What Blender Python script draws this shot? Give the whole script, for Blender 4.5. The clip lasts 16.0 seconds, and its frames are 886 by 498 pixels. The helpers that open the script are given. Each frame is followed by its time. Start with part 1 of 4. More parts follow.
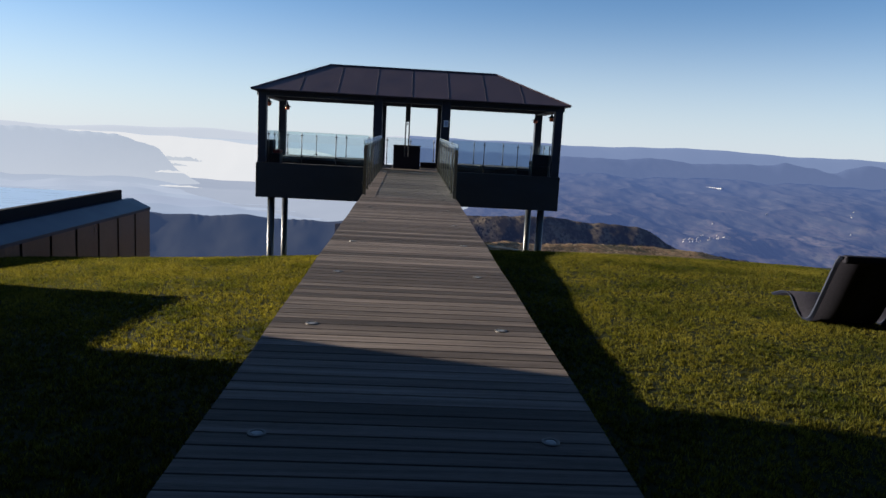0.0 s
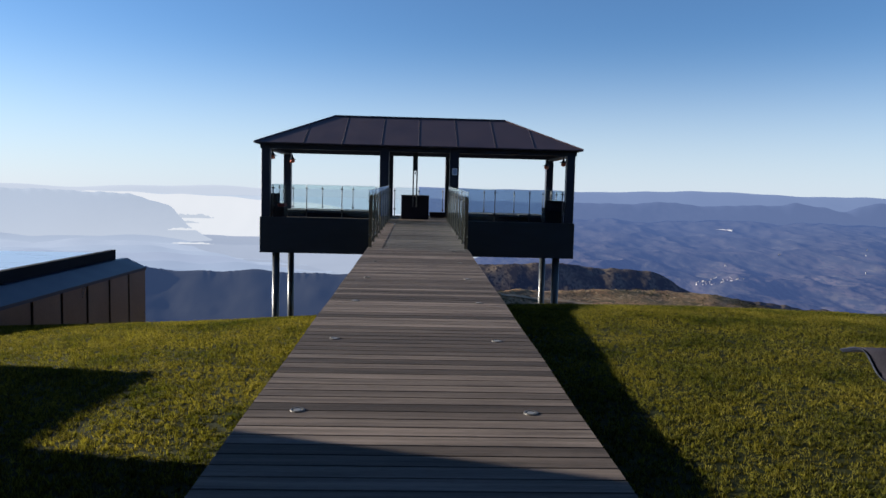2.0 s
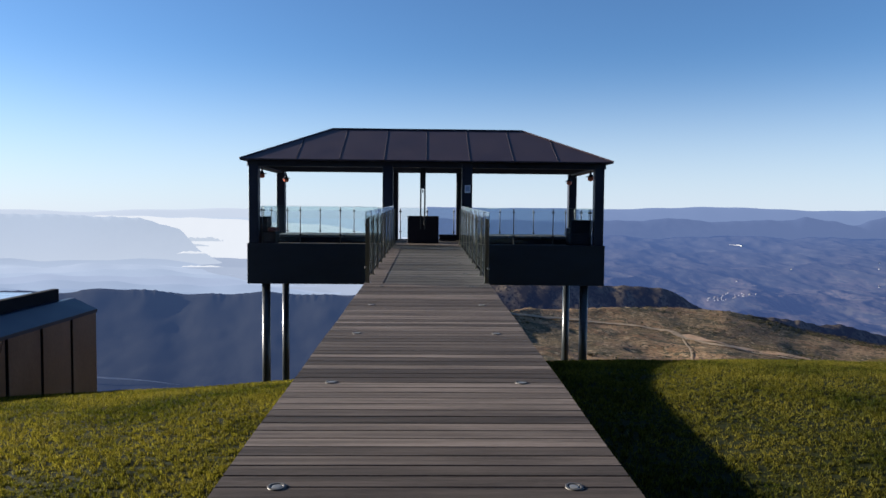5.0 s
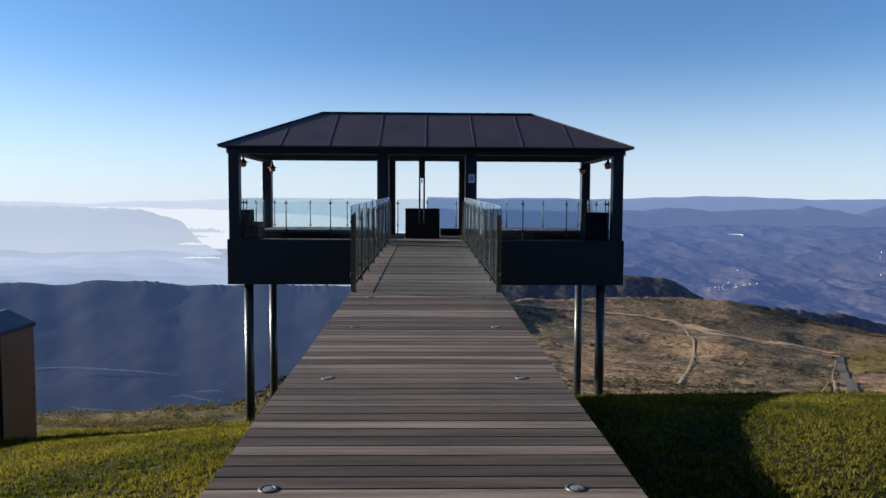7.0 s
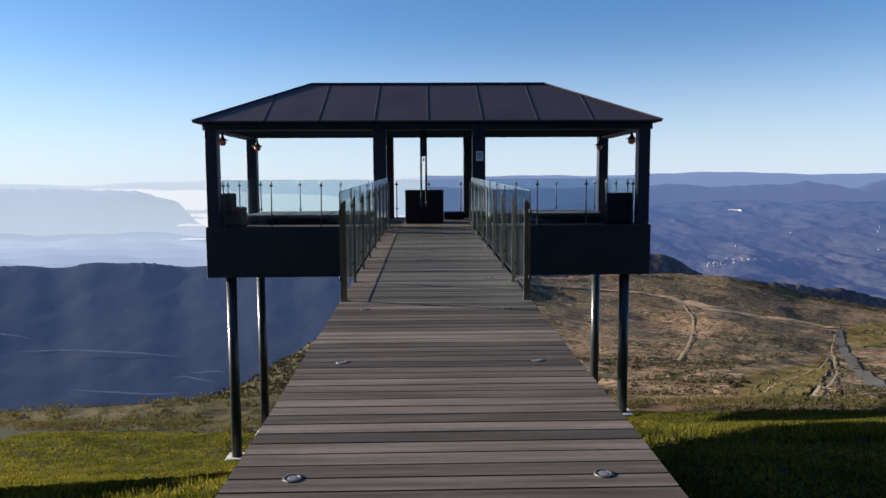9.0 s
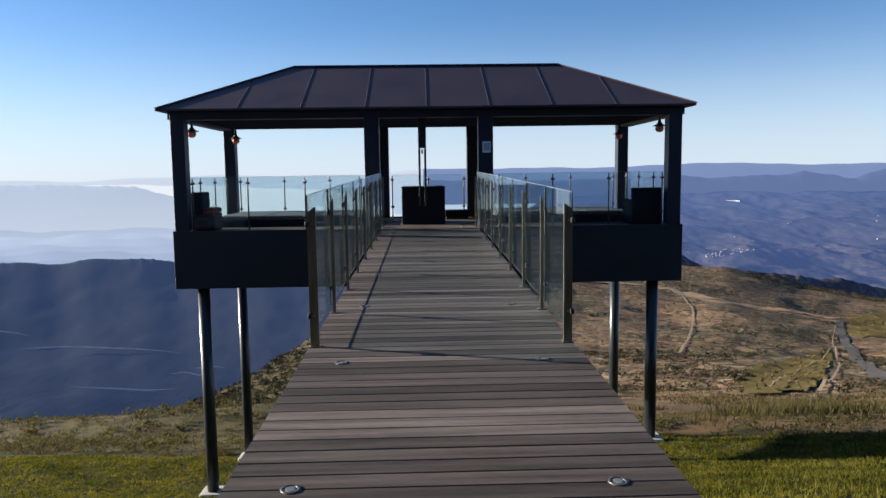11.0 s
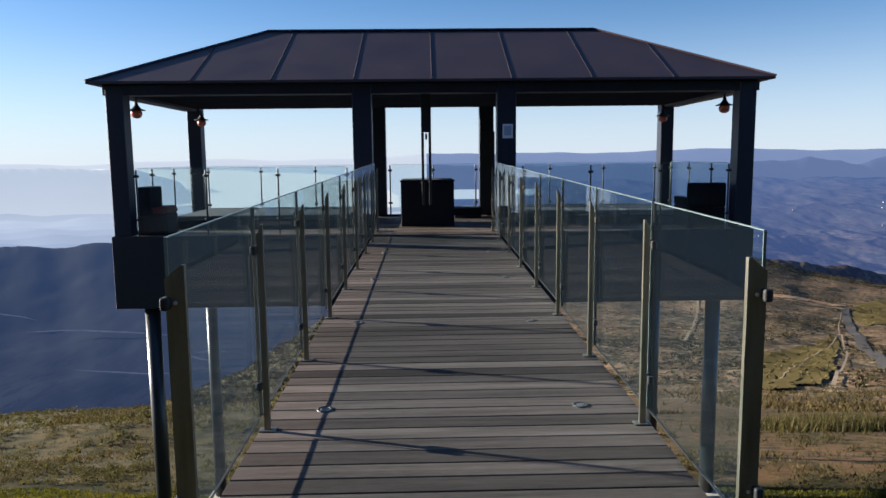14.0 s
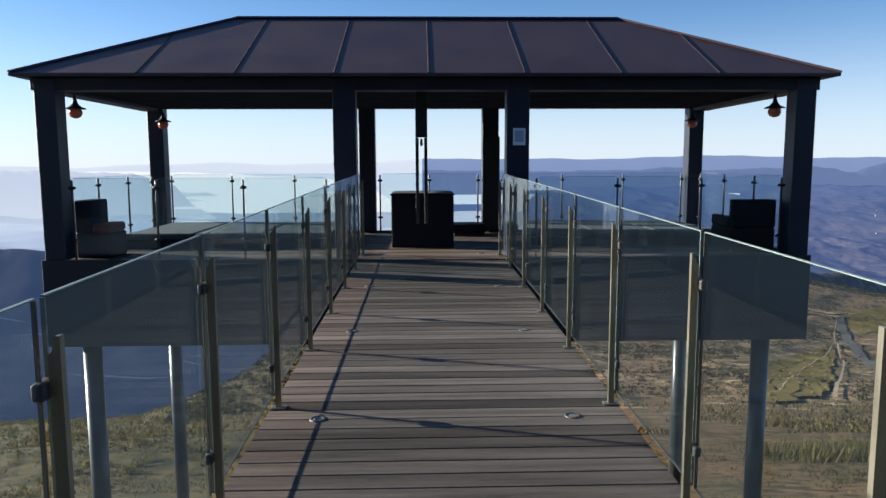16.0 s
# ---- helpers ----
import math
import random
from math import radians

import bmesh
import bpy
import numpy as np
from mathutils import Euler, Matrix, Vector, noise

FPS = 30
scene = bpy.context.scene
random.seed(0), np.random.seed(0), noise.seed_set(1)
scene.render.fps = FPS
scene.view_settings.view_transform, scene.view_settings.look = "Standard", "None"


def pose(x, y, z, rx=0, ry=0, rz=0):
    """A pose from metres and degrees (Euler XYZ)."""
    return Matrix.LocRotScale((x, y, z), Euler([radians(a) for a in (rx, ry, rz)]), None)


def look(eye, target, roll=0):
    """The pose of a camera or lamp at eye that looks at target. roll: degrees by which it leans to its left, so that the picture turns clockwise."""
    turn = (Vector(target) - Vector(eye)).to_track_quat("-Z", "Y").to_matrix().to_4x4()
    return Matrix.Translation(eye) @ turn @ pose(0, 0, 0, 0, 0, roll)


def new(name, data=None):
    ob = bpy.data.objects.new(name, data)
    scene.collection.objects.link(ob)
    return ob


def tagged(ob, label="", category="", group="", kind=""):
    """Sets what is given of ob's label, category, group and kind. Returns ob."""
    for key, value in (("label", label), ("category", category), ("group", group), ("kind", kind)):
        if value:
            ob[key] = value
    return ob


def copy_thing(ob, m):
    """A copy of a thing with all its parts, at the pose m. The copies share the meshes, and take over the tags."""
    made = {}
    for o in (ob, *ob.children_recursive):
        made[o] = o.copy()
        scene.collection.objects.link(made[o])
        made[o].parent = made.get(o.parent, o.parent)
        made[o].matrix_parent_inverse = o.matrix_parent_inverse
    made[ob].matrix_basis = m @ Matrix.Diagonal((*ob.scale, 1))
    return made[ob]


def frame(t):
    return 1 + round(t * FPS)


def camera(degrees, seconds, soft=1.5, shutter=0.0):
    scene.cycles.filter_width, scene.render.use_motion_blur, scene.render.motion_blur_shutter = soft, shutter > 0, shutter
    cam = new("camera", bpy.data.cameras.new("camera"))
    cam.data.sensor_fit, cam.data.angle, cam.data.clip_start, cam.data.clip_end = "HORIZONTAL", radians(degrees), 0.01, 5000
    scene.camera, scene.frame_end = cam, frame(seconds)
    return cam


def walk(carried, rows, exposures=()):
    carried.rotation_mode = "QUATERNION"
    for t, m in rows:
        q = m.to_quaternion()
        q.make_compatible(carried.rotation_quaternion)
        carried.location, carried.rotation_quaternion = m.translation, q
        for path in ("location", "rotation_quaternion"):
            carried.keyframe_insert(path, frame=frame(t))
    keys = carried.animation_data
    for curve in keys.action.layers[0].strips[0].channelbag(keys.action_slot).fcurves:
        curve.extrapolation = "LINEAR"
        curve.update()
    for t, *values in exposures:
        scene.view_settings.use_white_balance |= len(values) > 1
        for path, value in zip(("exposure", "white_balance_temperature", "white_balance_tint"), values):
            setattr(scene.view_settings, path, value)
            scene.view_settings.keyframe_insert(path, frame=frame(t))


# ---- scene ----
cam = camera(63.8, 16.0)
PATH = [
    (0, (-0.052, 0.618, 1.427), (0.056, 2.593, 1.133), 3.1),
    (0.5, (-0.022, 0.663, 1.419), (0.09, 2.647, 1.201), 2.6),
    (1, (-0.011, 0.835, 1.404), (0.1, 2.821, 1.203), 3.0),
    (1.5, (-0.021, 1.203, 1.407), (0.093, 3.193, 1.246), 1.4),
    (2, (-0.012, 1.611, 1.377), (0.06, 3.603, 1.22), 1.4),
    (2.5, (-0.023, 2.081, 1.374), (0.05, 4.074, 1.229), 2.1),
    (3, (-0.035, 2.549, 1.389), (0.035, 4.543, 1.244), 2.4),
    (3.5, (0.015, 3.05, 1.399), (0.05, 5.044, 1.251), 2.3),
    (4, (-0.014, 3.55, 1.399), (0.025, 5.545, 1.25), 2.0),
    (4.5, (-0.016, 4.044, 1.393), (0.031, 6.041, 1.292), 0.7),
    (7, (0.015, 6.67, 1.448), (0.059, 8.665, 1.318), 0.3),
    (7.5, (0.001, 7.206, 1.465), (0.042, 9.2, 1.328), 0.2),
    (8, (-0.046, 7.711, 1.481), (0.001, 9.706, 1.342), 0.2),
    (8.5, (-0.046, 8.234, 1.492), (-0.004, 10.226, 1.317), -0.2),
    (9, (-0.108, 8.756, 1.508), (-0.059, 10.746, 1.318), -0.3),
    (11.5, (-0.128, 11.441, 1.567), (-0.08, 13.428, 1.344), -0.9),
    (12, (-0.1, 11.92, 1.589), (-0.056, 13.906, 1.353), -1.0),
    (12.5, (-0.107, 12.462, 1.599), (-0.063, 14.448, 1.366), -0.7),
    (13, (-0.118, 13.002, 1.625), (-0.076, 14.987, 1.386), -0.6),
    (13.5, (-0.088, 13.527, 1.65), (-0.049, 15.512, 1.406), -0.7),
    (14, (-0.139, 14.057, 1.657), (-0.096, 16.041, 1.406), -0.6),
    (14.5, (-0.102, 14.571, 1.66), (-0.061, 16.558, 1.431), -0.3),
    (15, (-0.116, 15.07, 1.671), (-0.066, 17.056, 1.437), -0.3),
    (15.5, (-0.141, 15.566, 1.719), (-0.09, 17.55, 1.472), -0.3),
    (16, (-0.132, 16.043, 1.731), (-0.075, 18.028, 1.494), -0.2),
]
walk(cam, [(t, look(eye, target, roll)) for t, eye, target, roll in PATH], [(0, 1.42, 6350, 10), (2.5, 1.47, 6040, 10), (4, 1.5, 6000, 10), (9, 1.52, 6020, 10), (13.5, 1.51, 6050, 10), (16, 1.66, 6150, 10)])

# ---- sky, sun and exposure ----
SUN_WAY = Vector((-0.957, 0.292, 0.0)).normalized()
SUN_HIGH = radians(14.3)
world = bpy.data.worlds.new("sky")
scene.world = world
world.use_nodes = True
wn = world.node_tree.nodes
wn.clear()
sky = wn.new("ShaderNodeTexSky")
sky.sky_type = "NISHITA"
sky.sun_disc = False
sky.sun_elevation = SUN_HIGH
sky.sun_rotation = math.atan2(SUN_WAY.x, SUN_WAY.y)
sky.altitude = 1200
sky.air_density, sky.dust_density, sky.ozone_density = 1.0, 0.6, 4.5
back = wn.new("ShaderNodeBackground")
back.inputs["Strength"].default_value = 0.053
wout = wn.new("ShaderNodeOutputWorld")
# pale haze all round the horizon, thinning upwards
wl = world.node_tree.links
wco, wxyz = wn.new("ShaderNodeTexCoord"), wn.new("ShaderNodeSeparateXYZ")
wl.new(wco.outputs["Generated"], wxyz.inputs[0])
thin = wn.new("ShaderNodeMapRange")
thin.interpolation_type = "SMOOTHERSTEP"
thin.inputs["From Min"].default_value, thin.inputs["From Max"].default_value = -0.06, 0.24
thin.inputs["To Min"].default_value, thin.inputs["To Max"].default_value = 0.80, 0.0
wl.new(wxyz.outputs["Z"], thin.inputs["Value"])
haze = wn.new("ShaderNodeMix")
haze.data_type = "RGBA"
haze.inputs["B"].default_value = (5.3, 5.75, 6.3, 1)
wl.new(thin.outputs[0], haze.inputs["Factor"])
wl.new(sky.outputs[0], haze.inputs["A"])
wl.new(haze.outputs["Result"], back.inputs[0])
world.node_tree.links.new(back.outputs[0], wout.inputs[0])
sun = new("sun", bpy.data.lights.new("sun", "SUN"))
sun.data.energy, sun.data.angle, sun.data.color = 5.0, radians(0.5), (1.0, 0.88, 0.70)
sun_from = SUN_WAY * math.cos(SUN_HIGH) + Vector((0, 0, math.sin(SUN_HIGH)))
sun.matrix_world = look(sun_from * 50, (0, 0, 0))


# ---- materials ----
def surf(name, c1, c2, scale=6.0, rough=0.6, metal=0.0, bump=0.15, fine=70.0, stretch=(1, 1, 1), spread=0.0, island=0.0, glow=None, sheen=0.5, depth=0.004):
    """A surface of two colours, mottled at two scales, with fine relief. spread: how far single pieces differ in brightness."""
    m = bpy.data.materials.new(name)
    m.use_nodes = True
    n, l = m.node_tree.nodes, m.node_tree.links
    p = n["Principled BSDF"]
    co, mp = n.new("ShaderNodeTexCoord"), n.new("ShaderNodeMapping")
    mp.inputs["Scale"].default_value = stretch
    l.new(co.outputs["Object"], mp.inputs[0])
    info = n.new("ShaderNodeObjectInfo")
    if spread:
        shift = n.new("ShaderNodeVectorMath")
        shift.operation = "MULTIPLY"
        l.new(info.outputs["Random"], shift.inputs[0])
        shift.inputs[1].default_value = (37.0, 61.0, 23.0)
        l.new(shift.outputs[0], mp.inputs["Location"])
    big, small = n.new("ShaderNodeTexNoise"), n.new("ShaderNodeTexNoise")
    big.inputs["Scale"].default_value, big.inputs["Detail"].default_value = scale, 5
    small.inputs["Scale"].default_value, small.inputs["Detail"].default_value = fine, 3
    l.new(mp.outputs[0], big.inputs["Vector"])
    l.new(mp.outputs[0], small.inputs["Vector"])
    both = n.new("ShaderNodeMath")
    both.operation = "MULTIPLY_ADD"
    l.new(small.outputs["Fac"], both.inputs[0])
    both.inputs[1].default_value = 0.6
    l.new(big.outputs["Fac"], both.inputs[2])
    ramp = n.new("ShaderNodeMapRange")
    ramp.inputs["From Min"].default_value, ramp.inputs["From Max"].default_value = 0.55, 1.05
    l.new(both.outputs[0], ramp.inputs["Value"])
    mix = n.new("ShaderNodeMix")
    mix.data_type = "RGBA"
    l.new(ramp.outputs[0], mix.inputs["Factor"])
    mix.inputs["A"].default_value, mix.inputs["B"].default_value = (*c1, 1), (*c2, 1)
    colour = mix.outputs["Result"]
    if spread:
        hsv, lift = n.new("ShaderNodeHueSaturation"), n.new("ShaderNodeMapRange")
        lift.inputs["To Min"].default_value, lift.inputs["To Max"].default_value = 1 - spread, 1 + spread
        l.new(info.outputs["Random"], lift.inputs["Value"])
        l.new(lift.outputs[0], hsv.inputs["Value"])
        l.new(colour, hsv.inputs["Color"])
        colour = hsv.outputs[0]
    if island:
        geo, hsv, lift = n.new("ShaderNodeNewGeometry"), n.new("ShaderNodeHueSaturation"), n.new("ShaderNodeMapRange")
        lift.inputs["To Min"].default_value, lift.inputs["To Max"].default_value = 1 - island, 1 + island
        l.new(geo.outputs["Random Per Island"], lift.inputs["Value"])
        l.new(lift.outputs[0], hsv.inputs["Value"])
        l.new(colour, hsv.inputs["Color"])
        colour = hsv.outputs[0]
    l.new(colour, p.inputs["Base Color"])
    p.inputs["Metallic"].default_value = metal
    p.inputs["Specular IOR Level"].default_value = sheen
    rr = n.new("ShaderNodeMapRange")
    rr.inputs["To Min"].default_value, rr.inputs["To Max"].default_value = max(0.02, rough - 0.1), min(1, rough + 0.1)
    l.new(big.outputs["Fac"], rr.inputs["Value"])
    l.new(rr.outputs[0], p.inputs["Roughness"])
    if bump:
        bp = n.new("ShaderNodeBump")
        bp.inputs["Strength"].default_value, bp.inputs["Distance"].default_value = bump, depth
        l.new(both.outputs[0], bp.inputs["Height"])
        l.new(bp.outputs[0], p.inputs["Normal"])
    if glow:
        l.new(colour, p.inputs["Emission Color"])
        p.inputs["Emission Strength"].default_value = glow
    return m


def glass(name, tint, gloss=1.0):
    """Clear tinted safety glass that mirrors more the flatter one looks along it."""
    m = bpy.data.materials.new(name)
    m.use_nodes = True
    n, l = m.node_tree.nodes, m.node_tree.links
    n.clear()
    clear, shine, mix, lw, out = (n.new("ShaderNode" + k) for k in ("BsdfTransparent", "BsdfGlossy", "MixShader", "LayerWeight", "OutputMaterial"))
    clear.inputs[0].default_value = (*tint, 1)
    shine.inputs["Color"].default_value = (gloss, gloss, gloss, 1)
    shine.inputs["Roughness"].default_value = 0.02
    lw.inputs["Blend"].default_value = 0.5
    steep, scale = n.new("ShaderNodeMath"), n.new("ShaderNodeMath")
    steep.operation, scale.operation = "POWER", "MULTIPLY_ADD"
    steep.inputs[1].default_value = 5.0
    scale.inputs[1].default_value, scale.inputs[2].default_value = 0.5, 0.007
    # Thin dust film, tinted blue to stand in for veiling sky reflection too.
    dust_and_sky, film, veil = n.new("ShaderNodeBsdfDiffuse"), n.new("ShaderNodeBsdfTranslucent"), n.new("ShaderNodeMixShader")
    dusty = n.new("ShaderNodeMixShader")
    dust_and_sky.inputs[0].default_value = film.inputs[0].default_value = (0.26, 0.40, 0.60, 1)
    veil.inputs[0].default_value, dusty.inputs[0].default_value = 0.5, 0.011
    l.new(dust_and_sky.outputs[0], veil.inputs[1])
    l.new(film.outputs[0], veil.inputs[2])
    l.new(clear.outputs[0], dusty.inputs[1])
    l.new(veil.outputs[0], dusty.inputs[2])
    for a, b in ((lw.outputs["Facing"], steep.inputs[0]), (steep.outputs[0], scale.inputs[0]), (scale.outputs[0], mix.inputs[0]), (dusty.outputs[0], mix.inputs[1]), (shine.outputs[0], mix.inputs[2]), (mix.outputs[0], out.inputs[0])):
        l.new(a, b)
    return m


PLANK = surf("weathered_decking", (0.054, 0.044, 0.038), (0.150, 0.124, 0.110), 2.2, 0.65, 0, 0.4, 30, (0.45, 9, 9), 0.55, sheen=0.1)
STEEL_DARK = surf("navy_painted_steel", (0.009, 0.012, 0.027), (0.015, 0.021, 0.042), 2.0, 0.5, 0, 0.05, 120, sheen=0.4)
BOX_PANEL = surf("anthracite_cladding", (0.008, 0.013, 0.024), (0.015, 0.021, 0.036), 1.2, 0.45, 0, 0.06, 90, (1, 1, 4), sheen=0.5)
ROOF = surf("brown_seamed_metal", (0.038, 0.024, 0.032), (0.062, 0.042, 0.052), 1.4, 0.5, 0.1, 0.05, 60, (1, 1, 1), sheen=0.5)
COLUMN = surf("green_grey_column_paint", (0.014, 0.018, 0.022), (0.026, 0.031, 0.036), 2.5, 0.34, 0.0, 0.05, 90)
SEAM = surf("dark_folded_seam", (0.016, 0.012, 0.018), (0.028, 0.021, 0.030), 3.0, 0.6, 0.0, 0.03, 90, sheen=0.2)
STAINLESS = surf("brushed_stainless", (0.20, 0.19, 0.15), (0.32, 0.305, 0.25), 5, 0.42, 0.85, 0.08, 160, (6, 6, 0.6))
STEEL_BRIGHT = surf("polished_clamp_steel", (0.06, 0.058, 0.055), (0.11, 0.105, 0.10), 8, 0.5, 0.5, 0, 90)
BLACK_RUBBER = surf("black_rubber_seal", (0.012, 0.012, 0.014), (0.03, 0.03, 0.032), 8, 0.6, 0, 0.1)
GLASS = glass("green_tinted_safety_glass", (0.885, 0.935, 0.945))
BOLT = surf("bright_bolt_steel", (0.55, 0.55, 0.53), (0.7, 0.7, 0.68), 20, 0.3, 0.6, 0)
BAR = surf("dull_steel_bar", (0.07, 0.075, 0.08), (0.12, 0.125, 0.13), 6, 0.45, 0.4, 0, 90)
LENS = surf("frosted_light_lens", (0.11, 0.11, 0.11), (0.19, 0.19, 0.18), 20, 0.3, 0, 0)
GLASS_EDGE = surf("polished_glass_edge", (0.12, 0.165, 0.16), (0.20, 0.25, 0.245), 6, 0.4, 0, 0)
LAMP_GLASS = surf("amber_lamp_glass", (0.55, 0.13, 0.08), (0.72, 0.24, 0.15), 6, 0.2, 0, 0)
WICKER = surf("black_woven_wicker", (0.008, 0.008, 0.013), (0.020, 0.019, 0.027), 60, 0.8, 0, 0.05, 160, (1, 1, 2), sheen=0.12)
RED_FABRIC = surf("dark_red_cushion_fabric", (0.10, 0.012, 0.014), (0.16, 0.020, 0.024), 20, 0.85, 0, 0.3, 200)
GREY_FABRIC = surf("charcoal_mattress_fabric", (0.05, 0.05, 0.058), (0.11, 0.11, 0.122), 9, 0.85, 0, 0.3, 200)
CREAM = surf("bright_cream", (0.55, 0.50, 0.38), (0.72, 0.67, 0.54), 8, 0.8, 0, 0.2, 120)
PAPER = surf("laminated_notice_paper", (0.62, 0.66, 0.75), (0.75, 0.78, 0.85), 9, 0.4, 0, 0)
PRINT = surf("faded_blue_print", (0.25, 0.32, 0.50), (0.36, 0.44, 0.62), 12, 0.5, 0, 0)
CONCRETE = surf("pale_concrete", (0.36, 0.34, 0.30), (0.55, 0.52, 0.46), 5, 0.85, 0, 0.4, 60)
HOUSE_PANEL = surf("bronze_sheet_cladding", (0.115, 0.068, 0.044), (0.19, 0.122, 0.085), 1.6, 0.3, 0.5, 0.04, 40, (1, 1, 0.4), 0.12)
HOUSE_RIM = surf("dark_roof_upstand", (0.006, 0.007, 0.012), (0.014, 0.015, 0.02), 4, 0.75, sheen=0.1)
HOUSE_FLASHING = surf("blue_grey_flashing_metal", (0.010, 0.015, 0.032), (0.020, 0.027, 0.050), 2, 0.42, 0.1, 0.03, 60)
# Pale blue of the reflected sky is painted into the roof's base colour.
HOUSE_ROOF = surf("sky_tinted_metal_roof_sheet", (0.38, 0.50, 0.66), (0.52, 0.64, 0.78), 2.5, 0.3, 0.3, 0.06, 50, (0.3, 6, 1))
RENDER_WALL = surf("rough_grey_wall_plaster", (0.14, 0.135, 0.125), (0.22, 0.21, 0.195), 2, 0.9, 0, 0.3, 50)
ASPHALT = surf("grey_asphalt", (0.085, 0.08, 0.075), (0.14, 0.13, 0.12), 1.5, 0.95, 0, 0.2, 30, sheen=0.0)
DIRT = surf("orange_dirt_bank", (0.27, 0.155, 0.08), (0.44, 0.28, 0.16), 0.12, 0.95, 0, 0.3, 1.6, depth=0.3)
BLADE = surf("mown_grass_blades", (0.024, 0.034, 0.006), (0.140, 0.124, 0.024), 1.1, 0.6, 0, 0, 14, island=0.8, sheen=0.05)
DRY_BLADE = surf("dry_hill_grass", (0.040, 0.036, 0.013), (0.120, 0.088, 0.038), 0.25, 0.8, 0, 0, 2, island=0.5, sheen=0.1)
SCRUB_LEAF = surf("olive_scrub_leaves", (0.045, 0.044, 0.018), (0.11, 0.09, 0.042), 0.4, 0.8, 0, 0, 3, island=0.5, sheen=0.1)
BUSH = surf("dark_green_scrub_leaves", (0.024, 0.024, 0.012), (0.066, 0.055, 0.028), 0.03, 0.85, 0, 0, 0.4, island=0.4, sheen=0.1)

CEILING_PAINT = surf("matt_dark_ceiling_paint", (0.028, 0.032, 0.050), (0.040, 0.045, 0.066), 2, 0.95, 0, 0, 60, sheen=0.0)


def see_through(m, share, tint):
    """Thin leaves let part of the light through."""
    n, l = m.node_tree.nodes, m.node_tree.links
    p, out = n["Principled BSDF"], n["Material Output"]
    tr, mix, bright = n.new("ShaderNodeBsdfTranslucent"), n.new("ShaderNodeMixShader"), n.new("ShaderNodeMix")
    bright.data_type, bright.blend_type = "RGBA", "MULTIPLY"
    bright.inputs["Factor"].default_value = 1.0
    l.new(p.inputs["Base Color"].links[0].from_socket, bright.inputs["A"])
    bright.inputs["B"].default_value = (*tint, 1)
    l.new(bright.outputs["Result"], tr.inputs["Color"])
    mix.inputs[0].default_value = share
    l.new(p.outputs[0], mix.inputs[1])
    l.new(tr.outputs[0], mix.inputs[2])
    l.new(mix.outputs[0], out.inputs["Surface"])


see_through(BLADE, 0.45, (1.5, 1.42, 0.7))
see_through(DRY_BLADE, 0.3, (1.1, 1.0, 0.8))
see_through(SCRUB_LEAF, 0.35, (1.3, 1.3, 0.8))

# ---- building blocks ----
def box(bm, x0, x1, y0, y1, z0, z1):
    v = [bm.verts.new((x, y, z)) for z in (z0, z1) for x, y in ((x0, y0), (x1, y0), (x1, y1), (x0, y1))]
    for f in ((3, 2, 1, 0), (4, 5, 6, 7), (0, 1, 5, 4), (1, 2, 6, 5), (2, 3, 7, 6), (3, 0, 4, 7)):
        bm.faces.new([v[i] for i in f])
    return bm


def block(x0, x1, y0, y1, z0, z1, bevel=0.0, steps=1):
    bm = box(bmesh.new(), x0, x1, y0, y1, z0, z1)
    if bevel:
        bmesh.ops.bevel(bm, geom=list(bm.edges), offset=bevel, segments=steps, affect="EDGES", profile=0.5)
    return bm


def tube(rings, sides=16, at=(0, 0)):
    """A turned body from (radius, z) rings, closed at both ends."""
    bm = bmesh.new()
    loops = [[bm.verts.new((at[0] + r * math.cos(2 * math.pi * k / sides), at[1] + r * math.sin(2 * math.pi * k / sides), z)) for k in range(sides)] for r, z in rings]
    for a, b in zip(loops, loops[1:]):
        for k in range(sides):
            bm.faces.new((a[k], a[(k + 1) % sides], b[(k + 1) % sides], b[k]))
    bm.faces.new(loops[0][::-1])
    bm.faces.new(loops[-1])
    return bm


def prism(outline, y0, y1):
    """An outline in x and z, drawn out along y."""
    bm = bmesh.new()
    a = [bm.verts.new((x, y0, z)) for x, z in outline]
    b = [bm.verts.new((x, y1, z)) for x, z in outline]
    bm.faces.new(a)
    bm.faces.new(b[::-1])
    for k in range(len(a)):
        j = (k + 1) % len(a)
        bm.faces.new((a[k], b[k], b[j], a[j]))
    bmesh.ops.recalc_face_normals(bm, faces=list(bm.faces))
    return bm


def mesh_of(name, bm, material, smooth=False):
    me = bpy.data.meshes.new(name)
    bm.to_mesh(me)
    bm.free()
    me.materials.append(material)
    if smooth:
        me.shade_smooth()
    return me


def part(name, bm, material, parent, label="", smooth=False, at=None):
    ob = new(name, mesh_of(name, bm, material, smooth))
    ob.parent = parent
    if at:
        ob.location = at
    return tagged(ob, label)


def piece(name, me, parent, at):
    ob = new(name, me)
    ob.parent, ob.location = parent, at
    return ob


def thing(name, at, label, category, group="", kind="", turn=0.0):
    ob = new(name)
    ob.matrix_world = pose(*at, 0, 0, turn)
    return tagged(ob, label, category, group, kind)


def sheet(name, verts, faces, material, label, category, kind="structure", smooth=True):
    me = bpy.data.meshes.new(name)
    me.from_pydata(verts, [], faces)
    me.materials.append(material)
    if smooth:
        me.shade_smooth()
    return tagged(new(name, me), label, category, "", kind)


# ---- shape of the land ----
rng = np.random.default_rng(7)
LATTICE = rng.random((128, 128))


